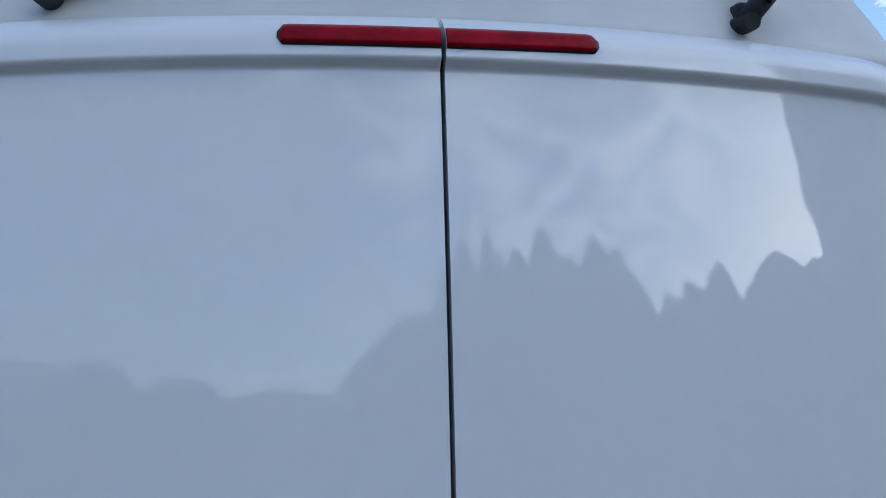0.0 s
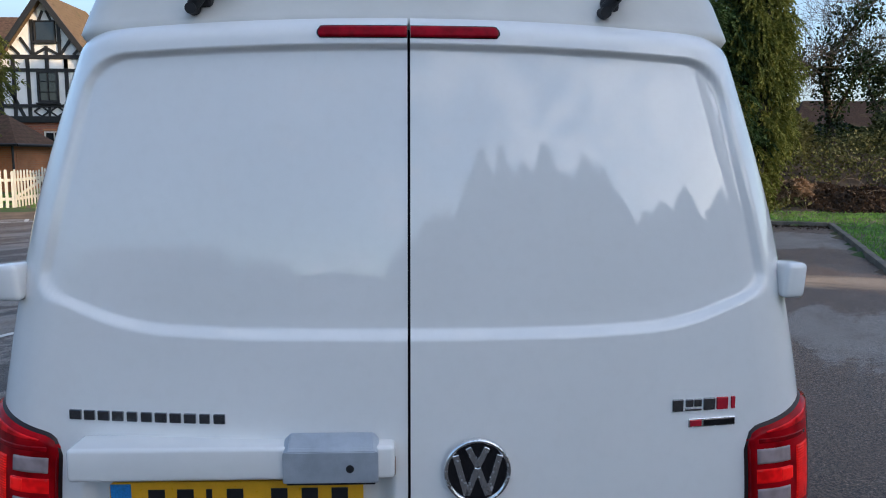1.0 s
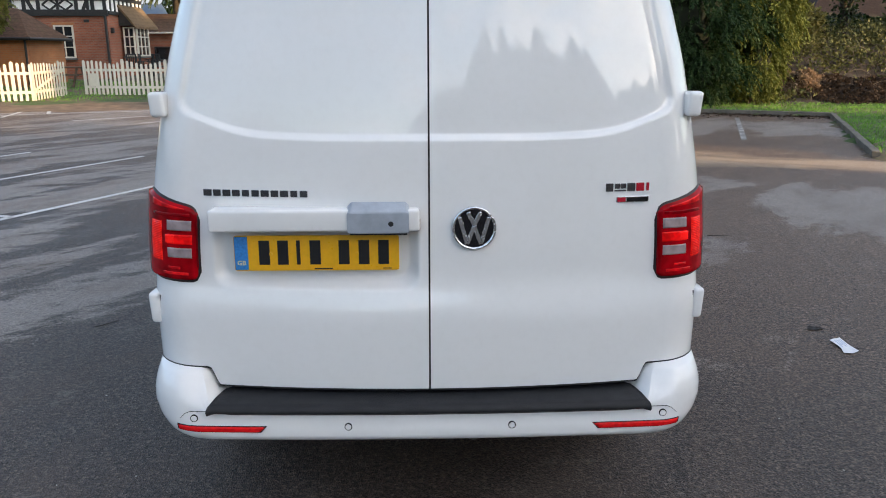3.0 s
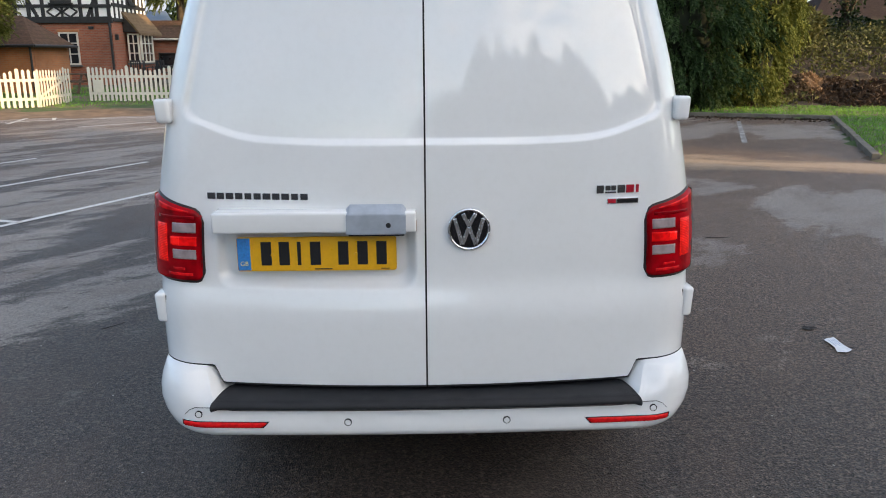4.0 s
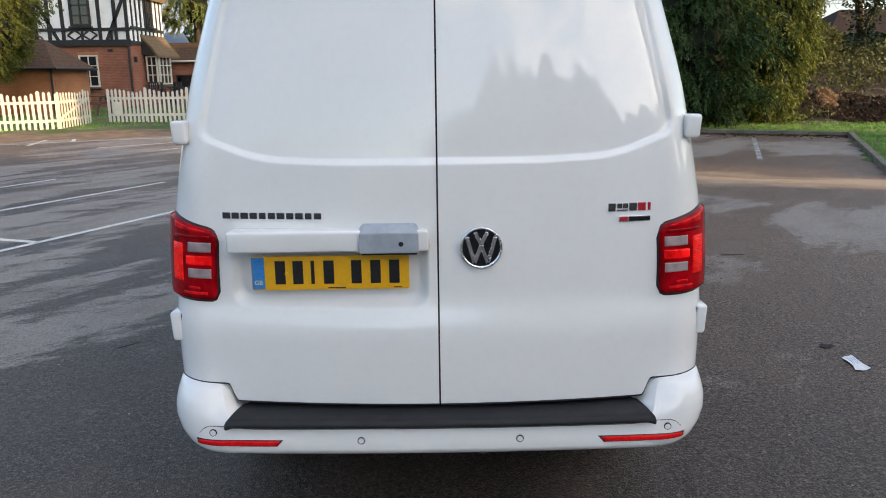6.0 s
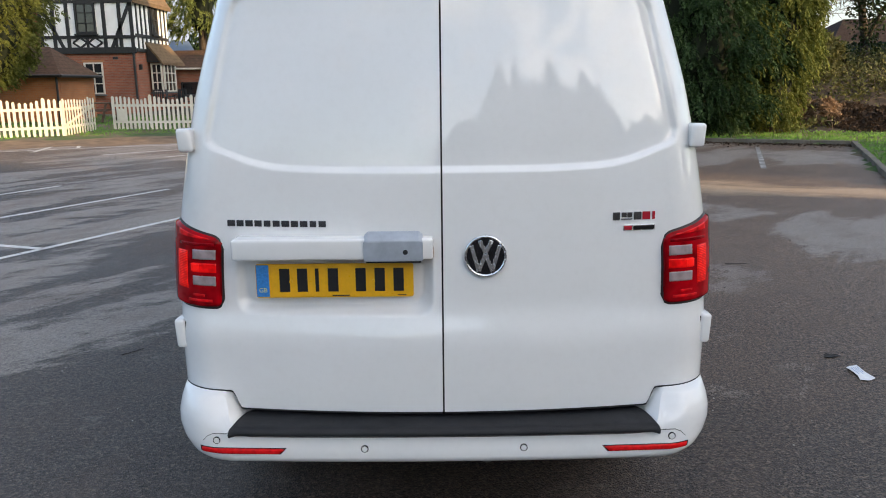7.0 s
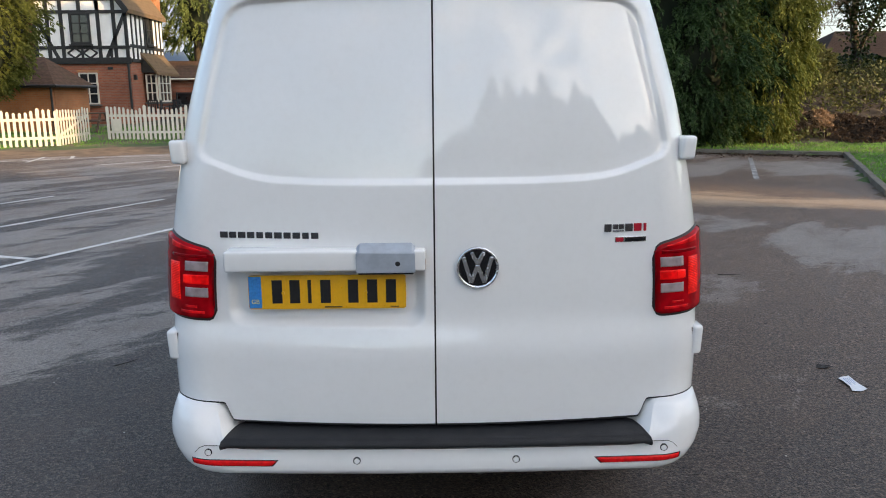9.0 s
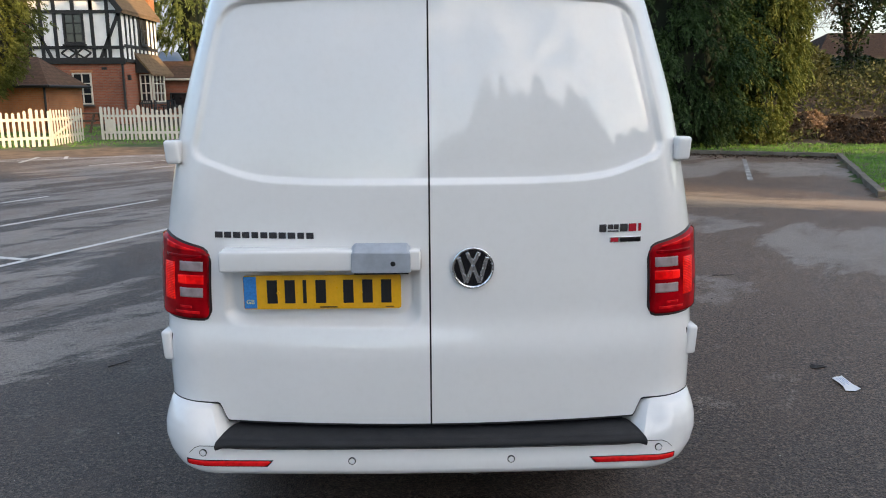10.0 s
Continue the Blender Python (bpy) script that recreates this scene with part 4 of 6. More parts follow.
# ---- wheels and underside ----
def wheel():
    hub = thing("wheel", (0, 0, 0), "", "")
    bm = bmesh.new()
    prof = [(0.205, -0.09), (0.26, -0.105), (0.31, -0.10), (0.326, -0.08), (0.330, 0.0), (0.326, 0.08), (0.31, 0.10), (0.26, 0.105), (0.205, 0.09)]
    n = 40
    rows = [[bm.verts.new((d, r * math.cos(a), r * math.sin(a))) for r, d in prof] for a in (k / n * math.tau for k in range(n))]
    for i in range(n):
        p, q = rows[i], rows[(i + 1) % n]
        for k in range(len(prof) - 1):
            bm.faces.new((p[k], p[k + 1], q[k + 1], q[k]))
    bmesh.ops.recalc_face_normals(bm, faces=bm.faces)
    part("tyre", bm, TYRE, hub, "black tyre", smooth=True)
    bm = rod((-0.07, 0, 0), (0.07, 0, 0), 0.206, 0.206, 32)
    for k in range(5):
        add_box(bm, (0.075, 0, 0.11), (0.02, 0.05, 0.16), 0.006, Matrix.Rotation(k / 5 * math.tau, 4, "X"))
    part("rim", bm, ALLOY, hub, "alloy rim")
    return hub


first_wheel = wheel()
first_wheel.parent = VAN
first_wheel.matrix_basis = pose(0.80, 0.98, 0.33)
for x, y, turn in ((-0.80, 0.98, 180), (0.80, 3.98, 0), (-0.80, 3.98, 180)):
    copy_thing(first_wheel, pose(x, y, 0.33, 0, 0, turn))
under = part("underbody", box((0, 2.45, 0.40), (1.5, 4.5, 0.24), 0.03), UNDERBODY, VAN, "dark dirty underside")
# unseen side pieces added to keep skylight from under the van
for side in (-1, 1):
    part("wheel_arch_liner", box((side * 0.80, 0.36, 0.44), (0.05, 0.48, 0.16), 0.01), UNDERBODY, VAN)
part("rear_beam", box((0, 0.10, 0.415), (1.30, 0.10, 0.10), 0.02), UNDERBODY, VAN)
bm = add_rod(rod((0.20, 0.9, 0.31), (0.16, 0.16, 0.335), 0.022, 0.022, 16), (0.16, 0.16, 0.335), (0.15, 0.06, 0.332), 0.022, 0.024, 16)
part("exhaust_pipe", bm, GALV, VAN, "dull steel exhaust tip", smooth=True)
bm = add_rod(add_rod(bmesh.new(), (0.17, 0.08, 0.335), (0.25, 0.08, 0.328), 0.009, 0.009, 10), (0.25, 0.08, 0.328), (0.25, 0.16, 0.34), 0.012, 0.012, 10)
part("towing_eye", bm, GALV, VAN, "dull steel towing eye")


# ---- ground, car park ----
AX1, AX2 = Vector((0.40, 0.9165)), Vector((0.9165, -0.40))      # along and across the parking bays
CORNER = Vector((10.25, 16.85))


def outside(x, y):
    """How far a place lies beyond the asphalt's edge; negative on the asphalt."""
    p = Vector((x, y))
    f1 = (p - CORNER).dot(AX1)
    f2 = min((p - CORNER).dot(AX2), (p - Vector((7.3, 9.0))).dot(AX1))
    f3 = (p - Vector((-10.0, 19.3))).dot(Vector((-0.36, 0.933))) + 0.5 * noise.noise((x * 0.45, y * 0.45, 3.0))
    f4 = max(abs(x), abs(y + 6)) - 42
    return max(f1, f2, f3, f4), max(f1, f2) > f3


def land(x, y):
    d, kerbed = outside(x, y)
    if d < 0:
        return -0.05
    z = (0.085 if kerbed else -0.01 + 0.13 * sstep(0, 2.6, d)) + 0.014 * max(0.0, min(d, 16.0) - 3.0)
    return z + 0.02 * noise.noise((x * 0.6, y * 0.6, 0)) * sstep(0.2, 1.5, d)


def ground():
    a = np.concatenate([-np.geomspace(1500, 42, 9), np.arange(-40, 40.1, 0.4), np.geomspace(42, 1500, 9)])
    vs = [(x, y, land(x, y)) for y in a for x in a]
    n = len(a)
    fs = [(j * n + i, j * n + i + 1, (j + 1) * n + i + 1, (j + 1) * n + i) for j in range(n - 1) for i in range(n - 1)]
    tagged(raw("ground", vs, fs, GROUND, smooth=True), "verge of grass and bare earth round the car park", "ground", kind="structure")


ground()


def car_park():
    xs = np.linspace(-46, 46, 47)
    vs = [(x, y, 0.0) for y in np.linspace(-49, 29, 40) for x in xs]
    fs = [(j * 47 + i, j * 47 + i + 1, (j + 1) * 47 + i + 1, (j + 1) * 47 + i) for j in range(39) for i in range(46)]
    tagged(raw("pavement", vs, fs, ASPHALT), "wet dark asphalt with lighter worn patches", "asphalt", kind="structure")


car_park()


def painted_line(a, b, w=0.085, label="worn white parking line on the asphalt", paint=None):
    a, b = Vector(a), Vector(b)
    d = (b - a).normalized()
    nrm = Vector((-d.y, d.x)) * w / 2
    n = max(2, int((b - a).length / 0.12))
    vs, fs = [], []
    for i in range(n + 1):
        p = a.lerp(b, i / n)
        for s in (-1, 1):
            j = noise.noise((p.x * 9 + s * 7, p.y * 9, 1.0)) * 0.008
            q = p + nrm * s * (1 + j * 8)
            vs.append((q.x, q.y, 0.004))
    for i in range(n):
        fs.append((2 * i, 2 * i + 2, 2 * i + 3, 2 * i + 1))
    ob = raw("parking_line", vs, fs, paint or LINE)
    return tagged(ob, label, "road marking", "parking lines", kind="structure")


def along(p, d, length):
    return p, (p[0] + d.x * length, p[1] + d.y * length)


bay = Vector((1.0, 2.18)).normalized()
painted_line((-5.4, 2.50), (-3.28, 7.13))
painted_line((-6.9, 4.65), (-4.42, 9.83))
painted_line((-8.6, 5.65), (-6.44, 10.38))
painted_line((-10.4, 6.80), (-8.2, 11.5))
painted_line((-4.13, 5.27), (-6.9, 6.25))
painted_line((7.82, 16.65), (6.02, 11.87), 0.10, "broken white parking line near the kerb", LINE_WORN)
painted_line((-13.6, 16.2), (-9.86, 18.35), 0.10)
painted_line((-9.86, 18.35), (-7.48, 19.3), 0.10)
painted_line((-10.48, 17.2), (-10.9, 19.0), 0.10)
painted_line((-9.86, 18.35), (-10.4, 19.6), 0.10)
painted_line((-8.31, 16.23), (-6.0, 18.4), 0.10)
painted_line((-6.5, 15.5), (-5.6, 16.6), 0.10)


def kerb():
    holder = thing("kerb", (0, 0, 0), "weathered concrete kerb round the grass", "kerb", kind="structure")
    stone = None

    def lay(p, d, length):
        nonlocal stone
        n = int(length / 0.915)
        for i in range(n):
            q = p + d * (i + 0.5) * 0.915
            m = Matrix.Translation((q.x, q.y, 0.025)) @ Matrix.Rotation(math.atan2(d.y, d.x), 4, "Z") @ pose(0, 0, 0.004 * math.sin(i * 5.1), 0, 0.3 * math.sin(i * 2.3), 0.4 * math.sin(i * 3.7))
            if stone is None:
                stone = part("kerb_stone", box((0, 0, 0), (0.905, 0.125, 0.17), 0.012), CONCRETE, holder)
                stone.matrix_basis = m
            else:
                o = stone.copy()
                scene.collection.objects.link(o)
                o.matrix_basis = m
    lay(CORNER - AX2 * 17.4 + AX1 * 0.02, AX2, 17.4)
    lay(CORNER + AX2 * 0.06, -AX1, 8.4)


kerb()


def earth_strip():
    """Bare trodden earth at the foot of the white fence."""
    def at(u, v):
        x = -18 + 12.5 * u
        y0 = 19.3 + (x + 10) * 0.386
        y = y0 - 0.35 + 2.3 * v + 0.5 * noise.noise((x * 0.7, v * 2.0, 5.0))
        z = land(x, y)
        return x, y, (z if z > -0.04 else 0.0) + 0.012 - 0.02 * (abs(v - 0.5) > 0.48)
    vs, fs = sheet(at, 90, 18)
    tagged(raw("earth", vs, fs, EARTH, smooth=True), "bare trodden brown earth beside the fence", "earth", kind="structure")


earth_strip()


def blades(name, spots, size, material, label, category, lean=0.5, wide=0.18):
    rng = np.random.default_rng(5)
    vs, fs = [], []
    for x, y, z in spots:
        h = size * rng.uniform(0.5, 1.2)
        a, b = rng.uniform(0, math.tau), rng.uniform(0, math.tau)
        w = h * wide
        dx, dy = math.cos(a) * w, math.sin(a) * w
        lx, ly = math.cos(b) * h * lean, math.sin(b) * h * lean
        k = len(vs)
        vs += [(x - dx, y - dy, z), (x + dx, y + dy, z), (x + lx * 0.4, y + ly * 0.4, z + h * 0.7), (x + lx, y + ly, z + h * 0.95)]
        fs += [(k, k + 1, k + 2), (k, k + 2, k + 3)]
    return tagged(raw(name, vs, fs, material), label, category, kind="stuff")


def grass_spots(n, test, x0, x1, y0, y1, seed):
    rng = np.random.default_rng(seed)
    out = []
    while len(out) < n:
        x, y = rng.uniform(x0, x1), rng.uniform(y0, y1)
        if test(x, y):
            out.append((x, y, land(x, y) - 0.01))
    return out


blades("grass", grass_spots(26000, lambda x, y: 0.10 < outside(x, y)[0] < 4.5 and outside(x, y)[1], 6.5, 17, 8, 22, 1), 0.065, GRASS, "short bright green grass behind the kerb", "grass")
blades("grass", grass_spots(9000, lambda x, y: outside(x, y)[0] > 2.4 and not outside(x, y)[1], -18, -5, 20.5, 33, 2), 0.085, GRASS, "rough green grass round the fence", "grass")


# ---- litter ----
def litter_paper():
    def at(u, v):
        x = -0.038 + 0.076 * v
        y = 0.085 - 0.205 * u + 0.036 * v
        if v < 0.34 and u > 0.62:            # torn flap, lying to the side
            x -= 0.018 * (u - 0.62) / 0.38 * (1 - v / 0.34)
            y += 0.018 * (u - 0.62) / 0.38 * (1 - v / 0.34)
        return x, y, 0.007 + 0.003 * math.sin(u * 5 + v * 2) + 0.002 * math.sin(v * 6 + u)
    vs, fs = sheet(at, 24, 14)
    vs += [(x, y, z - 0.0012) for x, y, z in vs]
    n = len(vs) // 2
    fs += [tuple(i + n for i in q[::-1]) for q in fs]
    ob = raw("litter_paper", vs, fs, PAPER, smooth=True)
    tagged(ob, "crumpled white printed paper lying on the asphalt", "litter")
    ob.matrix_basis = pose(2.352, 1.628, 0.002, 0, 0, 0)
    for k in range(4):
        c = 0.18 + 0.2 * k
        q = [at(u, v) for u, v in ((0.14, c), (0.58 - 0.1 * (k % 2), c), (0.58 - 0.1 * (k % 2), c + 0.07), (0.14, c + 0.07))]
        raw("print_bar", [(a, b, d + 0.0022) for a, b, d in q], [(0, 1, 2, 3)], PAPER_INK, ob)


litter_paper()


def dead_leaf(x, y, size, turn, label):
    vs, fs = [(0, 0, 0.005)], []
    n = 11
    for k in range(n):
        a = k / n * math.tau
        r = size * (0.62 + 0.30 * math.cos(a * 1.5 + turn) ** 2)
        vs.append((r * math.cos(a) * 1.6, r * math.sin(a), 0.003 + 0.12 * size * (k % 2)))
    for k in range(n):
        fs.append((0, 1 + k, 1 + (k + 1) % n))
    ob = raw("dead_leaf", vs, fs, DEAD_LEAF)
    ob.matrix_basis = pose(x, y, 0, 0, 0, turn)
    tagged(ob, label, "leaf", "leaves on the asphalt")


dead_leaf(2.33, 1.92, 0.042, 10, "large dark wet leaf on the asphalt")
rng = np.random.default_rng(3)
for k in range(40):
    dead_leaf(rng.uniform(1.1, 4.5), rng.uniform(-0.8, 6.5), rng.uniform(0.004, 0.010), rng.uniform(0, 360), "tiny dark leaf scrap on the asphalt")
for k in range(34):
    dead_leaf(rng.uniform(1.2, 4.2), rng.uniform(0.3, 5.2), rng.uniform(0.006, 0.014), rng.uniform(0, 360), "small dark wet leaf scrap on the asphalt")
for k in range(16):
    dead_leaf(rng.uniform(-4.0, -1.1), rng.uniform(-0.5, 4.5), rng.uniform(0.004, 0.009), rng.uniform(0, 360), "tiny dark leaf scrap on the asphalt")


def loose_grit():
    """Pale chips and crumbs scattered over the asphalt."""
    g = np.random.default_rng(19)
    vs, fs = [], []
    for _ in range(420):
        x, y = (g.uniform(1.0, 6.0), g.uniform(-0.8, 9.0)) if g.uniform() < 0.7 else (g.uniform(-5.0, -1.0), g.uniform(-0.8, 7.0))
        r, a, k = g.uniform(0.002, 0.0065), g.uniform(0, math.tau), len(vs)
        vs += [(x + r * math.cos(a + q) * g.uniform(0.7, 1.3), y + r * math.sin(a + q) * g.uniform(0.7, 1.3), 0.001) for q in (0.0, 1.6, 3.1, 4.7)] + [(x, y, r * 1.1)]
        fs += [(k + i, k + (i + 1) % 4, k + 4) for i in range(4)]
    tagged(raw("grit", vs, fs, GRIT), "pale loose chippings on the wet asphalt", "grit", kind="stuff")


loose_grit()


def twig(x, y, turn, length):
    bm = add_rod(rod((0, 0, 0.004), (length * 0.6, 0.01, 0.006), 0.003, 0.0025, 5), (length * 0.6, 0.01, 0.006), (length, 0.035, 0.005), 0.0025, 0.0015, 5)
    ob = part("twig", bm, DEAD_LEAF)
    ob.matrix_basis = pose(x, y, 0, 0, 0, turn)
    tagged(ob, "thin dark twig lying on the asphalt", "twig", "twigs on the asphalt")


twig(-2.0, 2.06, 38, 0.15)
twig(2.55, 4.3, -10, 0.2)


# ---- fences ----
def picket_mesh():
    bm = prism([(-0.04, 0.0), (0.04, 0.0), (0.04, 1.03), (0.026, 1.062), (0.0, 1.075), (-0.026, 1.062), (-0.04, 1.03)], -0.011, 0.011)
    me = bpy.data.meshes.new("picket")
    bm.to_mesh(me)
    bm.free()
    me.materials.append(WHITE_WOOD)
    return me


PICKET = picket_mesh()


def fence(name, pts, label, category, wave=0.05, brace=False, step=0.152, lift=0.0):
    holder = thing(name, (pts[0][0], pts[0][1], 0), label, category)
    k = 0
    for (x0, y0), (x1, y1) in zip(pts, pts[1:]):
        d = Vector((x1 - x0, y1 - y0))
        length, turn = d.length, math.atan2(d.y, d.x)
        n = int(length / step)
        off = Vector((pts[0][0], pts[0][1], 0))
        for i in range(n + 1):
            x, y = x0 + d.x * i / n, y0 + d.y * i / n
            ob = new("picket", PICKET)
            ob.parent = holder
            s = 1 + wave * math.sin(k * 0.75) + 0.025 * noise.noise((k * 3.1, 1, 1))
            post = i % 9 == 0
            ob.matrix_basis = Matrix.Translation(Vector((x, y, land(x, y) + 0.02 + lift)) - off) @ Matrix.Rotation(turn, 4, "Z") @ pose(0, 0, 0, 0, 1.6 * noise.noise((k * 1.7, 4, 2))) @ Matrix.Diagonal((1.25 if post else 1, 1.3 if post else 1, s + (0.05 if post else 0), 1))
            k += 1
        for h in (0.27, 0.83):
            a, b = Vector((x0, y0, land(x0, y0) + h + lift)) - off, Vector((x1, y1, land(x1, y1) + h + lift)) - off
            m = Matrix.Translation((a + b) / 2) @ (b - a).to_track_quat("X", "Z").to_matrix().to_4x4()
            part("fence_rail", box((0, 0.03, 0), ((b - a).length, 0.035, 0.085), 0.004, m), WHITE_WOOD, holder)
        if brace:
            a, b = Vector((x0, y0, land(x0, y0) + 0.30 + lift)) - off, Vector((x1, y1, land(x1, y1) + 0.86 + lift)) - off
            m = Matrix.Translation((a + b) / 2) @ (b - a).to_track_quat("X", "Z").to_matrix().to_4x4()
            part("gate_brace", box((0, 0.028, 0), ((b - a).length, 0.03, 0.08), 0.004, m), WHITE_WOOD, holder)
    return holder


fence("picket_fence", [(-18.6, 20.3), (-13.6, 20.9), (-11.80, 21.62)], "white painted picket fence, sunlit, round the garden", "fence")
fence("picket_gate", [(-11.75, 21.66), (-11.86, 24.0)], "white picket gate with diagonal brace standing open", "gate", 0.02, True, 0.20)
FENCE_B = fence("picket_fence", [(-11.4, 24.5), (-10.0, 24.2), (-6.0, 24.4)], "white painted picket fence in shade beside the gate", "fence")
part("fence_notice", box((0.35, -0.09, 0.66), (0.28, 0.01, 0.42), 0.003), WHITE_WOOD, FENCE_B, "blank weathered white notice")


# ---- the timber-framed house ----
GY = 36.0                                   # its gable wall
GZ = 0.35
HOUSE = thing("timber_framed_house", (-17.15, GY, GZ), "old house with red brick ground floor and black-and-white timbered gable", "house")
HO = Vector((-17.15, GY, GZ))


def hp(name, bm, material, label="", parent=None, smooth=False):
    """A part of the house, built in the world's measure."""
    bm.transform(Matrix.Translation(-HO))
    return part(name, bm, material, parent or HOUSE, label, smooth)


XL, XR, XC = -19.4, -14.92, -17.15
hp("brick_wall", box(((XL + XR) / 2, GY + 0.15, 1.65), (XR - XL, 0.30, 3.3), 0), BRICK, "red brick ground floor wall")
hp("brick_wall", box((XR - 0.15, GY + 2.45, 1.65), (0.30, 4.3, 3.3)), BRICK)
hp("plaster_wall", prism([(XL - 0.05, 3.3), (XR + 0.05, 3.3), (XR + 0.05, 5.82), (XC, 8.93), (XL - 0.05, 5.82)], GY - 0.05, GY + 0.2), PLASTER, "white plaster between the timbers")
hp("plaster_wall", box((XR - 0.08, GY + 2.4, 4.55), (0.26, 4.4, 2.5)), PLASTER)


def timber(x0, z0, x1, z1, w=0.16, y=GY - 0.075):
    a, b = Vector((x0, y, z0)), Vector((x1, y, z1))
    d = b - a
    m = Matrix.Translation((a + b) / 2) @ Matrix.Rotation(math.atan2(d.x, d.z), 4, "Y")
    hp("timber", box((0, 0, 0), (w, 0.09, d.length), 0.008, m), TIMBER)


for z, w, long in ((3.34, 0.30, 4.64), (3.97, 0.15, 4.64), (5.63, 0.15, 4.50), (6.24, 0.19, 3.90)):
    m = Matrix.Translation((XC, GY - 0.078, z))
    hp("timber", box((0, 0, 0), (long, 0.095, w), 0.008, m), TIMBER)
for x in (XL + 0.05, -18.72, -18.05, -16.28, -15.52, XR - 0.04):
    timber(x, 3.45, x, 6.2 if abs(x - XC) < 1.9 else 5.7)
for x in (-17.15,):
    timber(x, 5.7, x, 6.2)
timber(-16.28, 5.7, -16.28, 6.2)
timber(-15.98, 3.45, -14.98, 5.55, 0.15)
timber(-18.32, 3.45, -19.33, 5.55, 0.15)
timber(-15.75, 3.45, -15.75, 3.95, 0.12)
for x in (-17.52, -16.78):                   # small diamond panels below the upper window
    for sx in (-1, 1):
        for sz in (-1, 1):
            timber(x + sx * 0.34, 3.71, x, 3.71 + sz * 0.24, 0.075)
timber(-17.15, 3.45, -17.15, 3.95, 0.10)
for s in (-1, 1):                            # struts in the gable
    timber(XC + s * 0.62, 6.3, XC + s * 0.62, 7.95, 0.15)
    timber(XC + s * 0.06, 6.62, XC + s * 0.58, 6.34, 0.12)
    timber(XC + s * 0.66, 6.35, XC + s * 1.18, 7.12, 0.12)
    timber(XC + s * 1.25, 6.34, XC + s * 1.62, 6.72, 0.12)
    timber(XC + s * 0.28, 7.9, XC + s * 0.08, 8.35, 0.10)
timber(XC, 6.3, XC, 6.75, 0.14)
for k in range(8):                           # studs of the side wall
    hp("timber", box((XR + 0.055, GY + 0.35 + k * 0.55, 4.5), (0.07, 0.14, 2.4), 0.006), TIMBER)
for z in (3.36, 4.05, 5.62):
    hp("timber", box((XR + 0.062, GY + 2.3, z), (0.085, 4.5, 0.16), 0.006), TIMBER)


def roof_slab(a, b, c, d, thick, material, name="roof", label="", parent=None):
    """A sloping slab from four corners, with its thickness downwards."""
    bm = bmesh.new()
    top = [bm.verts.new(p) for p in (a, b, c, d)]
    low = [bm.verts.new((p[0], p[1], p[2] - thick)) for p in (a, b, c, d)]
    bm.faces.new(top)
    bm.faces.new(low[::-1])
    for i in range(4):
        j = (i + 1) % 4
        bm.faces.new((top[j], top[i], low[i], low[j]))
    bmesh.ops.recalc_face_normals(bm, faces=bm.faces)
    return hp(name, bm, material, label, parent)


RY0, RY1 = GY - 0.55, GY + 4.7
roof_slab((XC, RY0, 9.15), (XC + 2.52, RY0, 5.72), (XC + 2.52, RY1, 5.72), (XC, RY1, 9.15), 0.20, TILES_SUNLIT, label="tan tile roof with its sunlit tone in the colour")
roof_slab((XC, RY0, 9.15), (XC - 2.52, RY0, 5.72), (XC - 2.52, RY1, 5.72), (XC, RY1, 9.15), 0.20, TILES_SUNLIT)
for s in (-1, 1):
    hp("barge_board", box((0, 0, 0), (4.25, 0.07, 0.26), 0.01, Matrix.Translation((XC + s * 1.24, RY0 - 0.03, 7.28)) @ Matrix.Rotation(s * radians(53.7), 4, "Y")), TIMBER, "black barge board")
# main range behind, running to the side
roof_slab((-32, GY + 4.0, 6.0), (-19.0, GY + 4.0, 6.0), (-19.0, GY + 8.0, 9.4), (-32, GY + 8.0, 9.4), 0.2, TILES)
hp("brick_wall", box((-26.0, GY + 5.0, 3.0), (13.0, 0.3, 6.2)), BRICK)
hp("chimney", box((-15.55, GY + 5.1, 8.0), (0.8, 0.8, 4.6), 0.02), BRICK_ORANGE, "orange brick chimney")


def window(x, z, w, h, y, frame_mat, cols, rows, face=0.0, fw=0.07):
    """A window: frame, glazing bars, panes and sill; face turns it about z."""
    mm = Matrix.Translation((x, y, z)) @ Matrix.Rotation(face, 4, "Z")
    bm = bmesh.new()
    for s in (-1, 1):
        add_box(bm, (s * (w / 2 - fw / 2), -0.02, 0), (fw, 0.10, h), 0.006, mm)
    add_box(bm, (0, -0.02, h / 2 - fw / 2), (w - 2 * fw, 0.10, fw), 0.006, mm)
    add_box(bm, (0, -0.02, -h / 2 + fw / 2), (w - 2 * fw, 0.10, fw), 0.006, mm)
    win = hp("window", bm, frame_mat)
    for i in range(1, cols):
        hp("glazing_bar", box((-w / 2 + w * i / cols, -0.03, 0), (0.05, 0.05, h - 2 * fw), 0.004, mm), frame_mat, "", win)
    for j in range(1, rows):
        hp("glazing_bar", box((0, -0.034, -h / 2 + h * j / rows), (w - 2 * fw, 0.045, 0.045), 0.004, mm), frame_mat, "", win)
    hp("pane", box((0, 0.0, 0), (w - 2 * fw + 0.02, 0.012, h - 2 * fw + 0.02), 0, mm), PANE, "dark reflecting glass", win)
    hp("sill", box((0, -0.06, -h / 2 - 0.05), (w + 0.12, 0.18, 0.08), 0.01, mm), STONE if frame_mat is WHITE_WOOD else TIMBER, "", win)
    return win


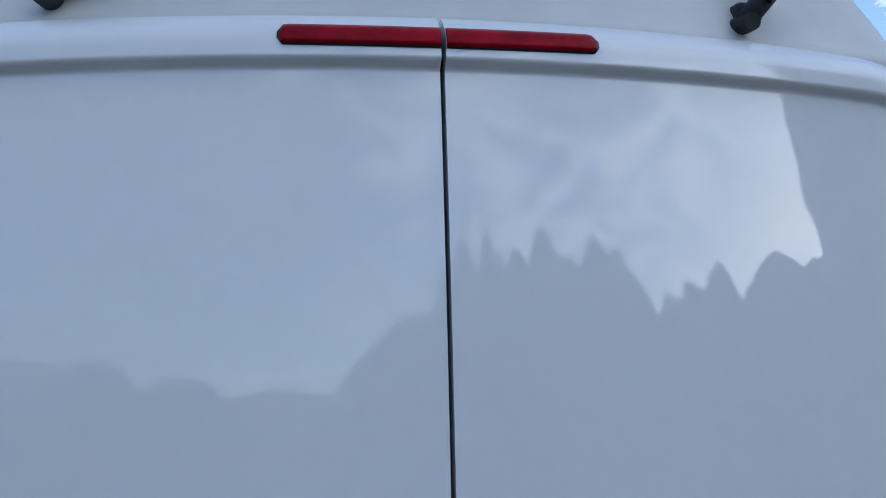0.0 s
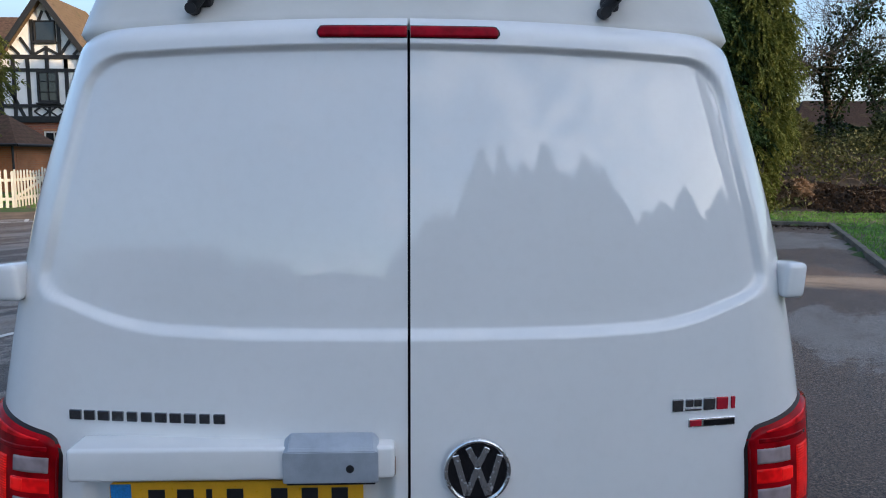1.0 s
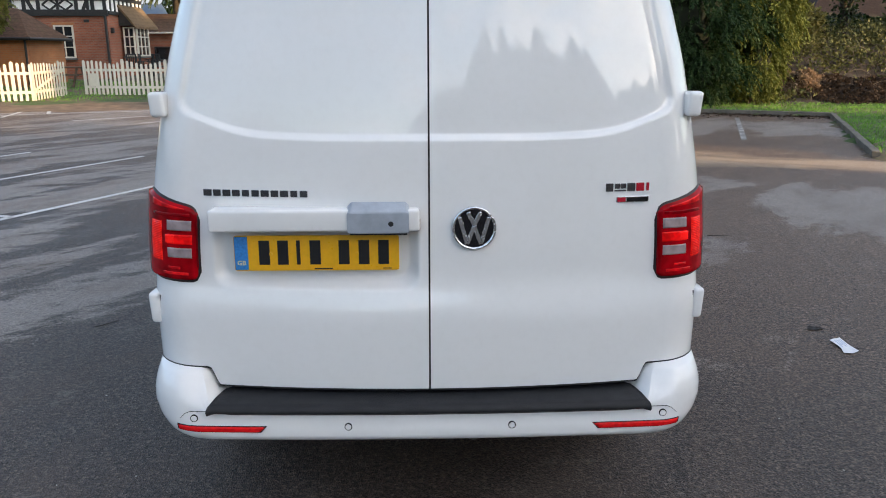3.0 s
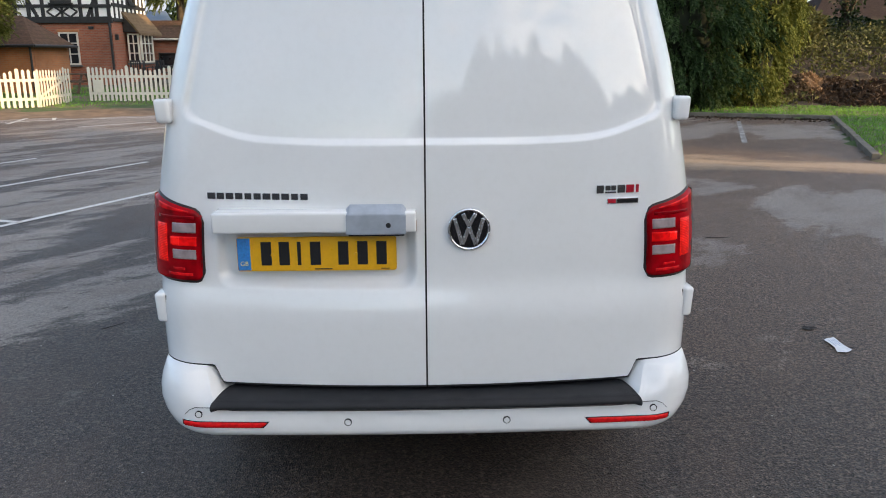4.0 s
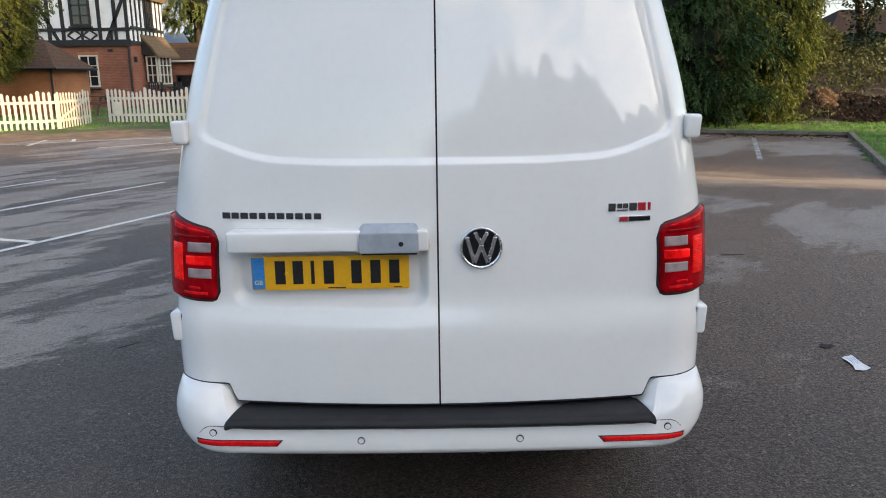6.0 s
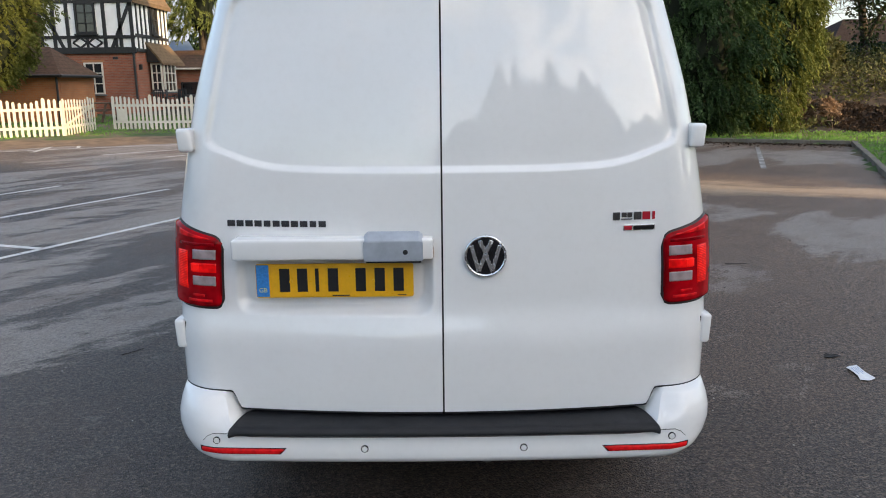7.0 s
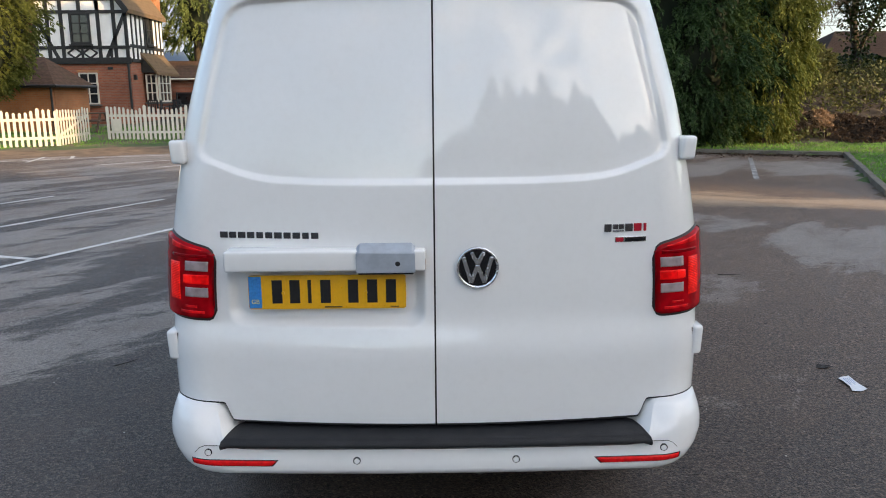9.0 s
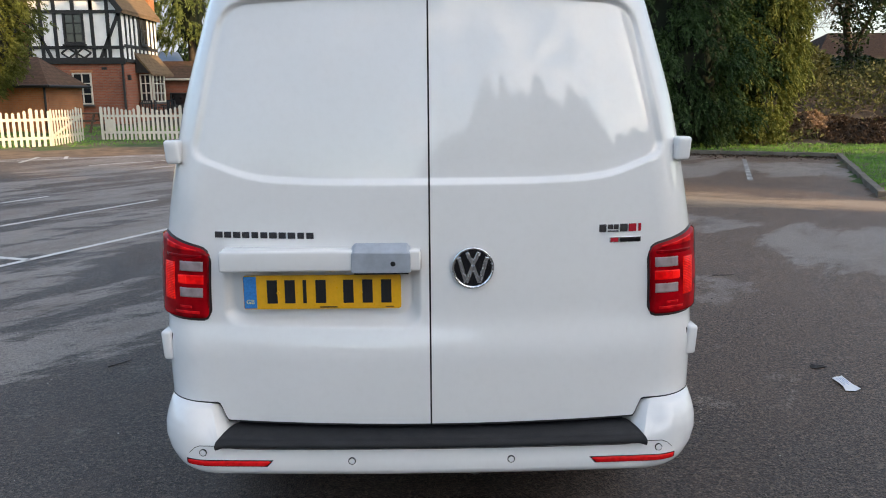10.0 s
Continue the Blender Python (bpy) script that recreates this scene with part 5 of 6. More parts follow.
window(-17.02, 2.02, 0.92, 1.52, GY - 0.01, WHITE_WOOD, 2, 3)
hp("window_arch", box((-17.02, GY - 0.03, 2.84), (1.05, 0.10, 0.13), 0.03), BRICK_ORANGE, "brick arch over the window")
window(-17.15, 4.86, 0.98, 1.46, GY - 0.10, TIMBER, 2, 3, fw=0.10)
window(-17.15, 7.42, 0.98, 0.95, GY - 0.12, TIMBER, 1, 1, fw=0.06)
window(XR + 0.07, 4.95, 0.9, 1.5, GY + 2.6, TIMBER, 2, 2, face=math.pi / 2, fw=0.09)
hp("downpipe", rod((XR - 0.06, GY - 0.10, 0.35), (XR - 0.06, GY - 0.10, 3.25), 0.055, 0.055, 10), DARK_METAL, "black downpipe at the corner")
hp("wall_vent", box((-15.9, GY - 0.03, 2.98), (0.24, 0.08, 0.12), 0.01), DARK_METAL)
hp("wall_lantern", box((-14.86, GY + 0.35, 2.55), (0.16, 0.16, 0.26), 0.02), DARK_METAL, "black wall lantern")
# bay window under a tiled canopy on the side wall
hp("bay", box((-14.56, GY + 2.5, 0.85), (0.66, 1.80, 0.98)), BRICK, "brick foot of the bay window")
window(-14.53, 2.04, 0.56, 1.42, GY + 1.58, WHITE_WOOD, 2, 3)
window(-14.22, 2.04, 1.66, 1.42, GY + 2.5, WHITE_WOOD, 3, 3, face=math.pi / 2)
roof_slab((-14.93, GY + 1.25, 3.88), (-14.93, GY + 4.6, 3.88), (-14.08, GY + 4.6, 2.80), (-14.08, GY + 1.25, 2.80), 0.14, TILES_SUNLIT, "canopy", "tiled canopy over the bay")
hp("canopy_cheek", prism([(-14.90, 2.80), (-14.20, 2.80), (-14.90, 3.70)], GY + 1.32, GY + 1.42), TIMBER)
# low wing behind
hp("brick_wall", box((-12.0, GY + 6.6, 1.35), (7.6, 0.3, 2.6)), BRICK, "brick wall of the low wing")
roof_slab((-16.2, GY + 6.2, 2.66), (-8.0, GY + 6.2, 2.66), (-8.0, GY + 9.2, 3.70), (-16.2, GY + 9.2, 3.70), 0.16, TILES)
hp("gutter", rod((-16.0, GY + 6.12, 2.56), (-8.0, GY + 6.12, 2.56), 0.06, 0.06, 8), WHITE_WOOD, "white gutter of the low wing")
window(-14.35, 1.45, 1.2, 0.75, GY + 6.43, DARK_METAL, 1, 1)
roof_slab((-19.0, GY + 13, 3.3), (-15.8, GY + 13, 3.3), (-17.4, GY + 16, 4.62), (-19.0, GY + 16, 4.62), 0.1, SLATE, "sheet_roof", "blue-grey sheet roof behind")


# ---- outbuilding with a hipped roof ----
def outbuilding():
    o = Vector((-19.2, 30.5, 0.20))
    ob = thing("outbuilding", o, "low orange brick outbuilding with a hipped tile roof", "outbuilding")

    def op(name, bm, material, label=""):
        bm.transform(Matrix.Translation(-o))
        return part(name, bm, material, ob, label)
    x0, x1, y0, y1, ze = -22.0, -15.5, 29.0, 32.4, 2.12
    op("brick_wall", box(((x0 + x1) / 2, y0 + 0.15, 1.15), (x1 - x0, 0.3, 2.05)), BRICK_ORANGE, "orange brick front")
    op("brick_wall", box((x1 - 0.15, (y0 + y1) / 2 + 0.16, 1.15), (0.3, y1 - y0 - 0.32, 2.05)), BRICK_ORANGE)
    bm = bmesh.new()
    e = 0.38
    low = [bm.verts.new(p) for p in ((x0 - e, y0 - e, ze - 0.05), (x1 + e, y0 - e, ze - 0.05), (x1 + e, y1, ze - 0.05), (x0 - e, y1, ze - 0.05))]
    top = [bm.verts.new(p) for p in ((x0 + 2.0, 31.0, 3.30), (x1 - 1.1, 31.0, 3.30))]
    bm.faces.new((low[0], low[1], top[1], top[0]))
    bm.faces.new((low[1], low[2], top[1]))
    bm.faces.new((low[2], low[3], top[0], top[1]))
    bm.faces.new((low[3], low[0], top[0]))
    bm.faces.new(low[::-1])
    bmesh.ops.subdivide_edges(bm, edges=list(bm.edges), cuts=9, use_grid_fill=True)
    for v in bm.verts:
        v.co.z += 0.04 * noise.noise(v.co * 0.9)
    bmesh.ops.recalc_face_normals(bm, faces=bm.faces)
    op("roof", bm, TILES, "dark mossy tile roof")
    op("gutter", add_rod(rod((x0 - e, y0 - e, ze - 0.06), (x1 + e, y0 - e, ze - 0.06), 0.06, 0.06, 8), (x1 + e, y0 - e, ze - 0.06), (x1 + e, y1, ze - 0.06), 0.06, 0.06, 8), DARK_METAL, "black gutter")
    op("downpipe", rod((x1 + 0.05, y0 - 0.06, 0.3), (x1 + 0.05, y0 - 0.06, ze - 0.1), 0.045, 0.045, 8), DARK_METAL)
    op("window", box((-18.35, y0 - 0.01, 1.62), (0.5, 0.06, 0.45), 0.01), DARK_METAL, "small dark window")


outbuilding()


# ---- garden furniture by the house ----
def garden_chair():
    ob = thing("garden_chair", (0, 0, 0), "black garden chair standing outside the house", "chair", "chairs outside the house")
    for sx in (-1, 1):
        part("leg", rod((sx * 0.24, -0.22, 0), (sx * 0.22, -0.2, 0.66), 0.022, 0.022, 6), DARK_METAL, ob)
        part("leg", rod((sx * 0.24, 0.24, 0), (sx * 0.22, 0.26, 1.0), 0.022, 0.022, 6), DARK_METAL, ob)
        part("armrest", box((sx * 0.24, 0.02, 0.67), (0.06, 0.5, 0.03), 0.01), DARK_METAL, ob)
    part("seat", box((0, 0, 0.43), (0.46, 0.46, 0.04), 0.015), DARK_METAL, ob)
    bm = box((0, 0.27, 0.97), (0.48, 0.03, 0.07), 0.01)
    for k in range(5):
        add_box(bm, (-0.18 + 0.09 * k, 0.26, 0.7), (0.05, 0.02, 0.5), 0.005)
    part("backrest", bm, DARK_METAL, ob)
    return ob


tagged(part("terrace", box((-11.2, 38.2, 0.24), (5.3, 8.6, 0.44), 0.02), CONCRETE), "low paved terrace beside the house", "terrace", kind="structure")
chair = garden_chair()
chair.matrix_basis = pose(-13.35, 34.4, 0.46, 0, 0, 30)
for x, y, turn in ((-12.9, 35.1, -70), (-12.1, 34.4, 160), (-11.4, 35.2, 200), (-12.7, 34.3, 100)):
    copy_thing(chair, pose(x, y, 0.46, 0, 0, turn))
GT = thing("garden_table", (-12.3, 35.0, 0.46), "black garden table among the chairs", "table")
part("tabletop", box((0, 0, 0.74), (1.1, 0.7, 0.04), 0.01), DARK_METAL, GT)
for sx in (-1, 1):
    for sy in (-1, 1):
        part("leg", rod((sx * 0.48, sy * 0.28, 0), (sx * 0.45, sy * 0.25, 0.72), 0.025, 0.025, 6), DARK_METAL, GT)
BENCH = thing("picnic_bench", (-14.1, 29.0, land(-14.1, 29.0)), "weathered brown wooden picnic bench on the grass", "bench")
part("bench_top", box((0, 0, 0.74), (1.6, 0.7, 0.05), 0.01), GARDEN_WOOD, BENCH)
for sy in (-1, 1):
    part("bench_seat", box((0, sy * 0.65, 0.45), (1.6, 0.25, 0.05), 0.01), GARDEN_WOOD, BENCH)
for sx in (-1, 1):
    part("bench_leg", add_rod(rod((sx * 0.6, -0.7, 0), (sx * 0.6, -0.2, 0.74), 0.045, 0.045, 6), (sx * 0.6, 0.7, 0), (sx * 0.6, 0.2, 0.74), 0.045, 0.045, 6), GARDEN_WOOD, BENCH)


# ---- plants ----
def sprays(points, ways, length, width, rng, bend=0.35):
    """Small bent leaf sprays: at each point one, growing along its way."""
    n = len(points)
    ways = ways / (np.linalg.norm(ways, axis=1, keepdims=True) + 1e-9)
    rnd = rng.normal(size=(n, 3))
    side = np.cross(ways, rnd)
    side /= np.linalg.norm(side, axis=1, keepdims=True) + 1e-9
    up = np.cross(side, ways)
    ln = (length * rng.uniform(0.6, 1.35, n))[:, None]
    wd = (width * rng.uniform(0.6, 1.35, n))[:, None]
    a = points
    b = points + ways * ln * 0.5 + side * wd + up * ln * bend * 0.3
    c = points + ways * ln - up * ln * bend * 0.4
    d = points + ways * ln * 0.5 - side * wd + up * ln * bend * 0.3
    vs = np.stack([a, b, c, d], axis=1).reshape(-1, 3)
    k = np.arange(n)[:, None] * 4
    fs = np.concatenate([k + [0, 1, 2], k + [0, 2, 3]], axis=1).reshape(-1, 3)
    return vs, fs


def fronds(points, ways, length, per, rng):
    """Leaflets along drooping feathered branchlets: their places and ways."""
    n = len(points)
    axis = ways / (np.linalg.norm(ways, axis=1, keepdims=True) + 1e-9)
    side = np.cross(axis, rng.normal(size=(n, 3)))
    side /= np.linalg.norm(side, axis=1, keepdims=True) + 1e-9
    far = (length * rng.uniform(0.6, 1.3, n))[:, None, None]
    t = rng.uniform(0.05, 1.0, (n, per, 1))
    down = np.array([0.0, 0.0, -1.0])
    at = points[:, None] + axis[:, None] * far * t + down * far * 0.55 * t * t
    sign = np.where(np.arange(per) % 2 == 0, 1.0, -1.0)[None, :, None]
    way = axis[:, None] * 0.75 + side[:, None] * sign * 0.75 * (1.1 - 0.6 * t) + down * 0.75 * t + rng.normal(size=(n, per, 3)) * 0.12
    return at.reshape(-1, 3), way.reshape(-1, 3)


def quick(name, vs, fs, material, parent=None, label=""):
    me = bpy.data.meshes.new(name)
    me.vertices.add(len(vs))
    me.vertices.foreach_set("co", np.asarray(vs, dtype=np.float32).ravel())
    me.loops.add(len(fs) * 3)
    me.loops.foreach_set("vertex_index", np.asarray(fs, dtype=np.int32).ravel())
    me.polygons.add(len(fs))
    me.polygons.foreach_set("loop_start", np.arange(len(fs), dtype=np.int32) * 3)
    me.update(calc_edges=True)
    me.materials.append(material)
    ob = new(name, me)
    if parent is not None:
        ob.parent = parent
    return tagged(ob, label)


def lump(az, h, seed, k=1.0):
    """How far a crown's outline bulges at a bearing and height."""
    return 1 + k * (0.20 * noise.noise((math.cos(az) * 1.6 + seed, math.sin(az) * 1.6, h * 3.2)) + 0.20 * noise.noise((math.cos(az) * 4 + seed, math.sin(az) * 4, h * 9)) + 0.16 * noise.noise((math.cos(az) * 9 + seed, math.sin(az) * 9, h * 22)))


def conifer(name, height, radius, count, seed, leaf, label, profile, size=0.26, foot=0.0, droop=0.5, core=0.80, category="tree", wide=0.28, clump=0, rugged=1.0, frond=0.0, per=24):
    rng = np.random.default_rng(seed)
    tree = thing(name, (0, 0, 0), label, category)
    part("trunk", rod((0, 0, -0.1), (0, 0, height * 0.8), radius * 0.085, radius * 0.03, 10), BARK, tree, smooth=True)
    hs = rng.uniform(0, 1, count * 2)
    keep = rng.uniform(0, 1, count * 2) < np.array([0.25 + 0.75 * profile(h) for h in hs])
    hs = hs[keep][:count]
    az = rng.uniform(0, math.tau, len(hs))
    depth = 1 - 0.34 * rng.uniform(0, 1, len(hs)) ** 1.6
    if clump:                                # tufts of drooping sprays with gaps between them
        m = max(1, len(hs) // clump)
        pick = rng.integers(0, m, len(hs))
        depth = (1 - 0.36 * rng.uniform(0, 1, m) ** 1.3)[pick]
        spread, tall = rng.normal(size=len(hs)) * 0.11, rng.normal(size=len(hs)) * 0.14
        hs, az = hs[:m][pick], az[:m][pick]
        az = az + spread / np.maximum(0.3, radius * np.array([profile(h) for h in hs]))
        hs = np.clip(hs + tall / (height - foot), 0.005, 0.995)
        depth = depth * (1 + 0.035 * rng.normal(size=len(hs)))
    r = np.array([radius * profile(h) * lump(a, h, seed, rugged) for a, h in zip(az, hs)]) * depth
    z = foot + (height - foot) * hs
    pts = np.stack([r * np.cos(az), r * np.sin(az), z], axis=1)
    way = np.stack([np.cos(az), np.sin(az), np.full(len(hs), 0.15) - droop * rng.uniform(0.2, 1.6, len(hs))], axis=1) + rng.normal(size=(len(hs), 3)) * 0.45
    if frond:
        pts, way = fronds(pts, way, frond, per, rng)
    vs, fs = sprays(pts, way, size, size * wide, rng)
    quick("crown", vs, fs, leaf, tree, "dense uneven foliage")

    # closed dark shell, added for the crown's inner shade and to stop light
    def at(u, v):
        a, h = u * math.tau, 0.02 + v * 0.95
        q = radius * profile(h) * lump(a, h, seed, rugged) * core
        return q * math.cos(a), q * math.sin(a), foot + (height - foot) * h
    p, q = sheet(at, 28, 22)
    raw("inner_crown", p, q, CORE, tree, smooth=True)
    return tree


def full_skirt(h):
    return min(1.0, 0.72 + 1.3 * h) if h < 0.25 else max(0.03, (1 - ((h - 0.25) / 0.78) ** 1.7))


def egg(h):
    return max(0.05, math.sin(math.pi * min(1, max(0, 0.06 + 0.9 * h))) ** 0.6)


def place(tree, x, y, turn=0.0, z=None):
    tree.matrix_basis = pose(x, y, land(x, y) if z is None else z, 0, 0, turn)
    return tree


def tapered_skirt(h):
    return min(1.0, 0.42 + 2.1 * h) if h < 0.28 else max(0.03, (1 - ((h - 0.28) / 0.74) ** 1.7))


place(conifer("cypress_tree", 9.5, 2.75, 9800, 11, YEW_LEAF, "large dark green cypress with foliage to the ground", full_skirt, 0.11, core=0.70, wide=0.19, clump=13, rugged=1.3, frond=0.44, per=22), 7.0, 21.2)
place(conifer("cypress_tree", 8.6, 1.16, 4600, 23, SUN_YELLOW_LEAF, "olive green conifer with hanging sunlit foliage", tapered_skirt, 0.10, 0.30, 1.1, core=0.56, wide=0.20, clump=12, rugged=1.3, frond=0.40, per=24), 9.80, 20.7)
place(conifer("yew_tree", 7.4, 2.45, 6200, 31, OLIVE_LEAF, "rounded olive green yew hanging over the low roof", egg, 0.085, 1.55, 0.3, core=0.74, wide=0.22, clump=6, rugged=1.2, frond=0.24, per=22), -17.1, 26.6)
place(conifer("pine_tree", 14.0, 3.6, 3000, 47, PINE_LEAF, "tall spreading conifer behind the house", egg, 0.17, 4.4, 0.5, 0.30, wide=0.11, clump=8, frond=0.62, per=30), -14.6, 46.0)
place(conifer("garden_shrub", 3.9, 1.5, 5000, 53, LAUREL_LEAF, "bright yellow-green shrub behind the house", egg, 0.25, 0.2, 0.1, 0.7, "shrub"), -14.2, 48.0)


def limbs(rng, start, way, length, r, depth, out, tips):
    """Branching limbs as tapered rods."""
    p, d = Vector(start), Vector(way).normalized()
    steps = 4
    for i in range(steps):
        q = p + d * (length / steps)
        r1 = r * (1 - 0.16)
        out.append((p.copy(), q.copy(), r, r1))
        if depth > 0 and i > 0:
            for _ in range(1 if depth > 3 else 2):
                side = Vector(rng.normal(size=3))
                side = (side - d * side.dot(d)).normalized()
                limbs(rng, q, (d * rng.uniform(0.5, 0.9) + side * rng.uniform(0.6, 1.0) + Vector((0, 0, 0.25))), length * rng.uniform(0.50, 0.72), r1 * 0.60, depth - 1, out, tips)
        p, r = q, r1
        d = (d + Vector(rng.normal(size=3)) * 0.13 + Vector((0, 0, 0.05))).normalized()
    tips.append(p.copy())


def rods_mesh(segs, sides=5, thin=0.006):
    vs, fs = [], []
    for a, b, r0, r1 in segs:
        n = sides if r0 > 0.03 else 3
        d = (b - a).normalized()
        s = d.orthogonal().normalized()
        t = d.cross(s)
        k = len(vs)
        for p, r in ((a, max(r0, thin)), (b, max(r1, thin))):
            for i in range(n):
                g = i / n * math.tau
                vs.append(p + (s * math.cos(g) + t * math.sin(g)) * r)
        for i in range(n):
            j = (i + 1) % n
            fs.append((k + i, k + j, k + n + j, k + n + i))
    return vs, fs


def bare_tree(x, y, height, seed, ivy, label, depth=4):
    rng = np.random.default_rng(seed)
    tree = thing("bare_tree", (x, y, land(x, y)), label, "tree")
    segs, tips = [], []
    limbs(rng, (0, 0, -0.1), (0.05, 0, 1), height * 0.52, height * 0.022, depth, segs, tips)
    big = [s for s in segs if s[2] > 0.045]
    small = [s for s in segs if s[2] <= 0.045]
    vs, fs = rods_mesh(big, 7)
    raw("trunk", vs, fs, BARK, tree, smooth=True)
    vs, fs = rods_mesh(small, 4)
    raw("branchwork", vs, fs, TWIG, tree, "bare grey winter twigs")
    if ivy:
        pts, ways = [], []
        for a, b, r0, r1 in segs:
            if r0 > 0.014:
                m = int(ivy * (b - a).length * (1.0 if r0 > 0.06 else 0.55))
                for _ in range(m):
                    q = a.lerp(b, rng.uniform())
                    o = Vector(rng.normal(size=3)).normalized()
                    pts.append(q + o * (r0 + rng.uniform(0.0, 0.42)))
                    ways.append(o + Vector((0, 0, -0.3)))
        vs, fs = sprays(np.array(pts), np.array(ways), 0.13, 0.055, rng)
        quick("ivy", vs, fs, IVY_LEAF, tree, "dark green ivy on the trunk")
    return tree


bare_tree(17.2, 29.5, 11.0, 8, 130, "bare winter tree wrapped in dark ivy on the bank")
bare_tree(21.5, 31.5, 10.0, 15, 220, "bare winter tree thick with dark ivy")
bare_tree(13.4, 28.2, 8.5, 41, 0, "slender bare winter tree beside the conifers", 5)
bare_tree(13.8, 33.0, 9.0, 27, 0, "bare grey winter tree behind the brambles")


# ---- the bank with brambles and leaf heaps ----
def bank_z(x, y):
    k = sstep(20.2, 27.0, y)
    return land(x, y) + 1.55 * k * sstep(8.5, 12.5, x) + (0.20 * noise.noise((x * 0.8, y * 0.8, 7.0)) + 0.10 * noise.noise((x * 2.2, y * 2.2, 2.0))) * sstep(20.0, 21.5, y)


def bank():
    vs, fs = sheet(lambda u, v: (8.6 + 26 * u, 19.9 + 16 * v, bank_z(8.6 + 26 * u, 19.9 + 16 * v) - (0.10 if v < 0.01 else -0.005)), 110, 70)
    tagged(raw("bank", vs, fs, RUST_EARTH, smooth=True), "rough dark earth bank behind the grass", "bank", kind="structure")
    rng = np.random.default_rng(77)
    n = 46000
    x, y = rng.uniform(9.5, 30, n), 20.6 + 12.0 * rng.uniform(0, 1, n) ** 0.9
    keep = np.array([noise.noise((a * 0.5, b * 0.5, 11.0)) + 0.45 * (b - 22.2) / 3 > -0.1 for a, b in zip(x, y)])
    x, y = x[keep], y[keep]
    z = np.array([bank_z(a, b) for a, b in zip(x, y)]) + rng.uniform(0, 1, len(x)) ** 1.5 * np.array([0.25 + 0.75 * sstep(21.5, 25, b) for b in y]) * (0.9 + 0.6 * np.array([noise.noise((a * 0.7, b * 0.7, 4.0)) for a, b in zip(x, y)]))
    vs, fs = sprays(np.stack([x, y, z], 1), rng.normal(size=(len(x), 3)) + [0, -0.3, 0.2], 0.115, 0.042, rng)
    tagged(quick("bramble_leaves", vs, fs, BRAMBLE_LEAF), "tangled dull green bramble leaves on the bank", "brambles", kind="stuff")
    segs = []
    for _ in range(420):
        p = Vector((rng.uniform(9.6, 28), rng.uniform(20.8, 30), 0))
        p.z = bank_z(p.x, p.y)
        d = Vector((rng.normal(), rng.normal(), 1.6)).normalized()
        ln = rng.uniform(0.6, 1.7)
        for i in range(6):
            q = p + d * ln / 6
            segs.append((p.copy(), q.copy(), 0.010, 0.009))
            p, d = q, (d + Vector((0, 0, -0.36))).normalized()
    vs, fs = rods_mesh(segs, 3, 0.007)
    tagged(raw("bramble_stems", vs, fs, TWIG), "arching grey bramble stems", "brambles", kind="stuff")


bank()


def leaf_heap(x, y, r, h, n, seed, leaf, label):
    rng = np.random.default_rng(seed)
    a, q = rng.uniform(0, math.tau, n), np.sqrt(rng.uniform(0, 1, n))
    px, py = x + r * q * np.cos(a), y + r * 0.8 * q * np.sin(a)
    pz = np.array([bank_z(i, j) for i, j in zip(px, py)]) + h * (1 - q ** 2) * (0.8 + 0.2 * np.sin(a * 3)) + rng.uniform(0, 0.04, n)
    vs, fs = sprays(np.stack([px, py, pz], 1), rng.normal(size=(n, 3)) * [1, 1, 0.5] + [0, -0.2, 0.2], 0.10, 0.04, rng)
    heap = tagged(quick("leaf_heap", vs, fs, leaf), label, "leaf heap", kind="stuff")

    def at(u, v):
        k = v
        return x + r * k * math.cos(u * math.tau), y + r * 0.8 * k * math.sin(u * math.tau), bank_z(x + r * k * math.cos(u * math.tau), y + r * 0.8 * k * math.sin(u * math.tau)) + (h - 0.02) * (1 - k * k) * (0.8 + 0.2 * math.sin(u * math.tau * 3))
    p, f = sheet(at, 30, 8)
    tagged(raw("leaf_litter", p, f, RUST_EARTH, smooth=True), "dark litter under the fallen leaves", "leaf litter", kind="stuff")


leaf_heap(11.95, 22.1, 1.0, 0.62, 4800, 4, FALLEN_LEAF, "heap of pale brown fallen leaves on the bank")
leaf_heap(13.4, 21.5, 1.9, 0.40, 5200, 5, SOIL_LEAF, "low heap of dark fallen leaves and soil")
leaf_heap(17.2, 21.8, 2.2, 0.45, 5200, 6, SOIL_LEAF, "low heap of dark fallen leaves and soil")
for k, (x, y, r, h, leaf) in enumerate(((15.5, 31.0, 1.9, 1.5, IVY_LEAF), (19.0, 33.5, 2.4, 1.5, IVY_LEAF), (23.5, 33.0, 2.6, 1.7, IVY_LEAF), (13.0, 26.5, 1.5, 2.0, BRAMBLE_LEAF), (19.5, 27.0, 2.0, 1.9, BRAMBLE_LEAF), (24.5, 27.5, 2.1, 2.1, BRAMBLE_LEAF))):
    place(conifer("shrub", h, r, 4200, 60 + k, leaf, "dark evergreen shrub on the bank" if leaf is IVY_LEAF else "mounded dull green bramble bush on the bank", egg, 0.17, 0.0, 0.1, 0.8, "shrub", 0.36), x, y, z=bank_z(x, y) - 0.15)


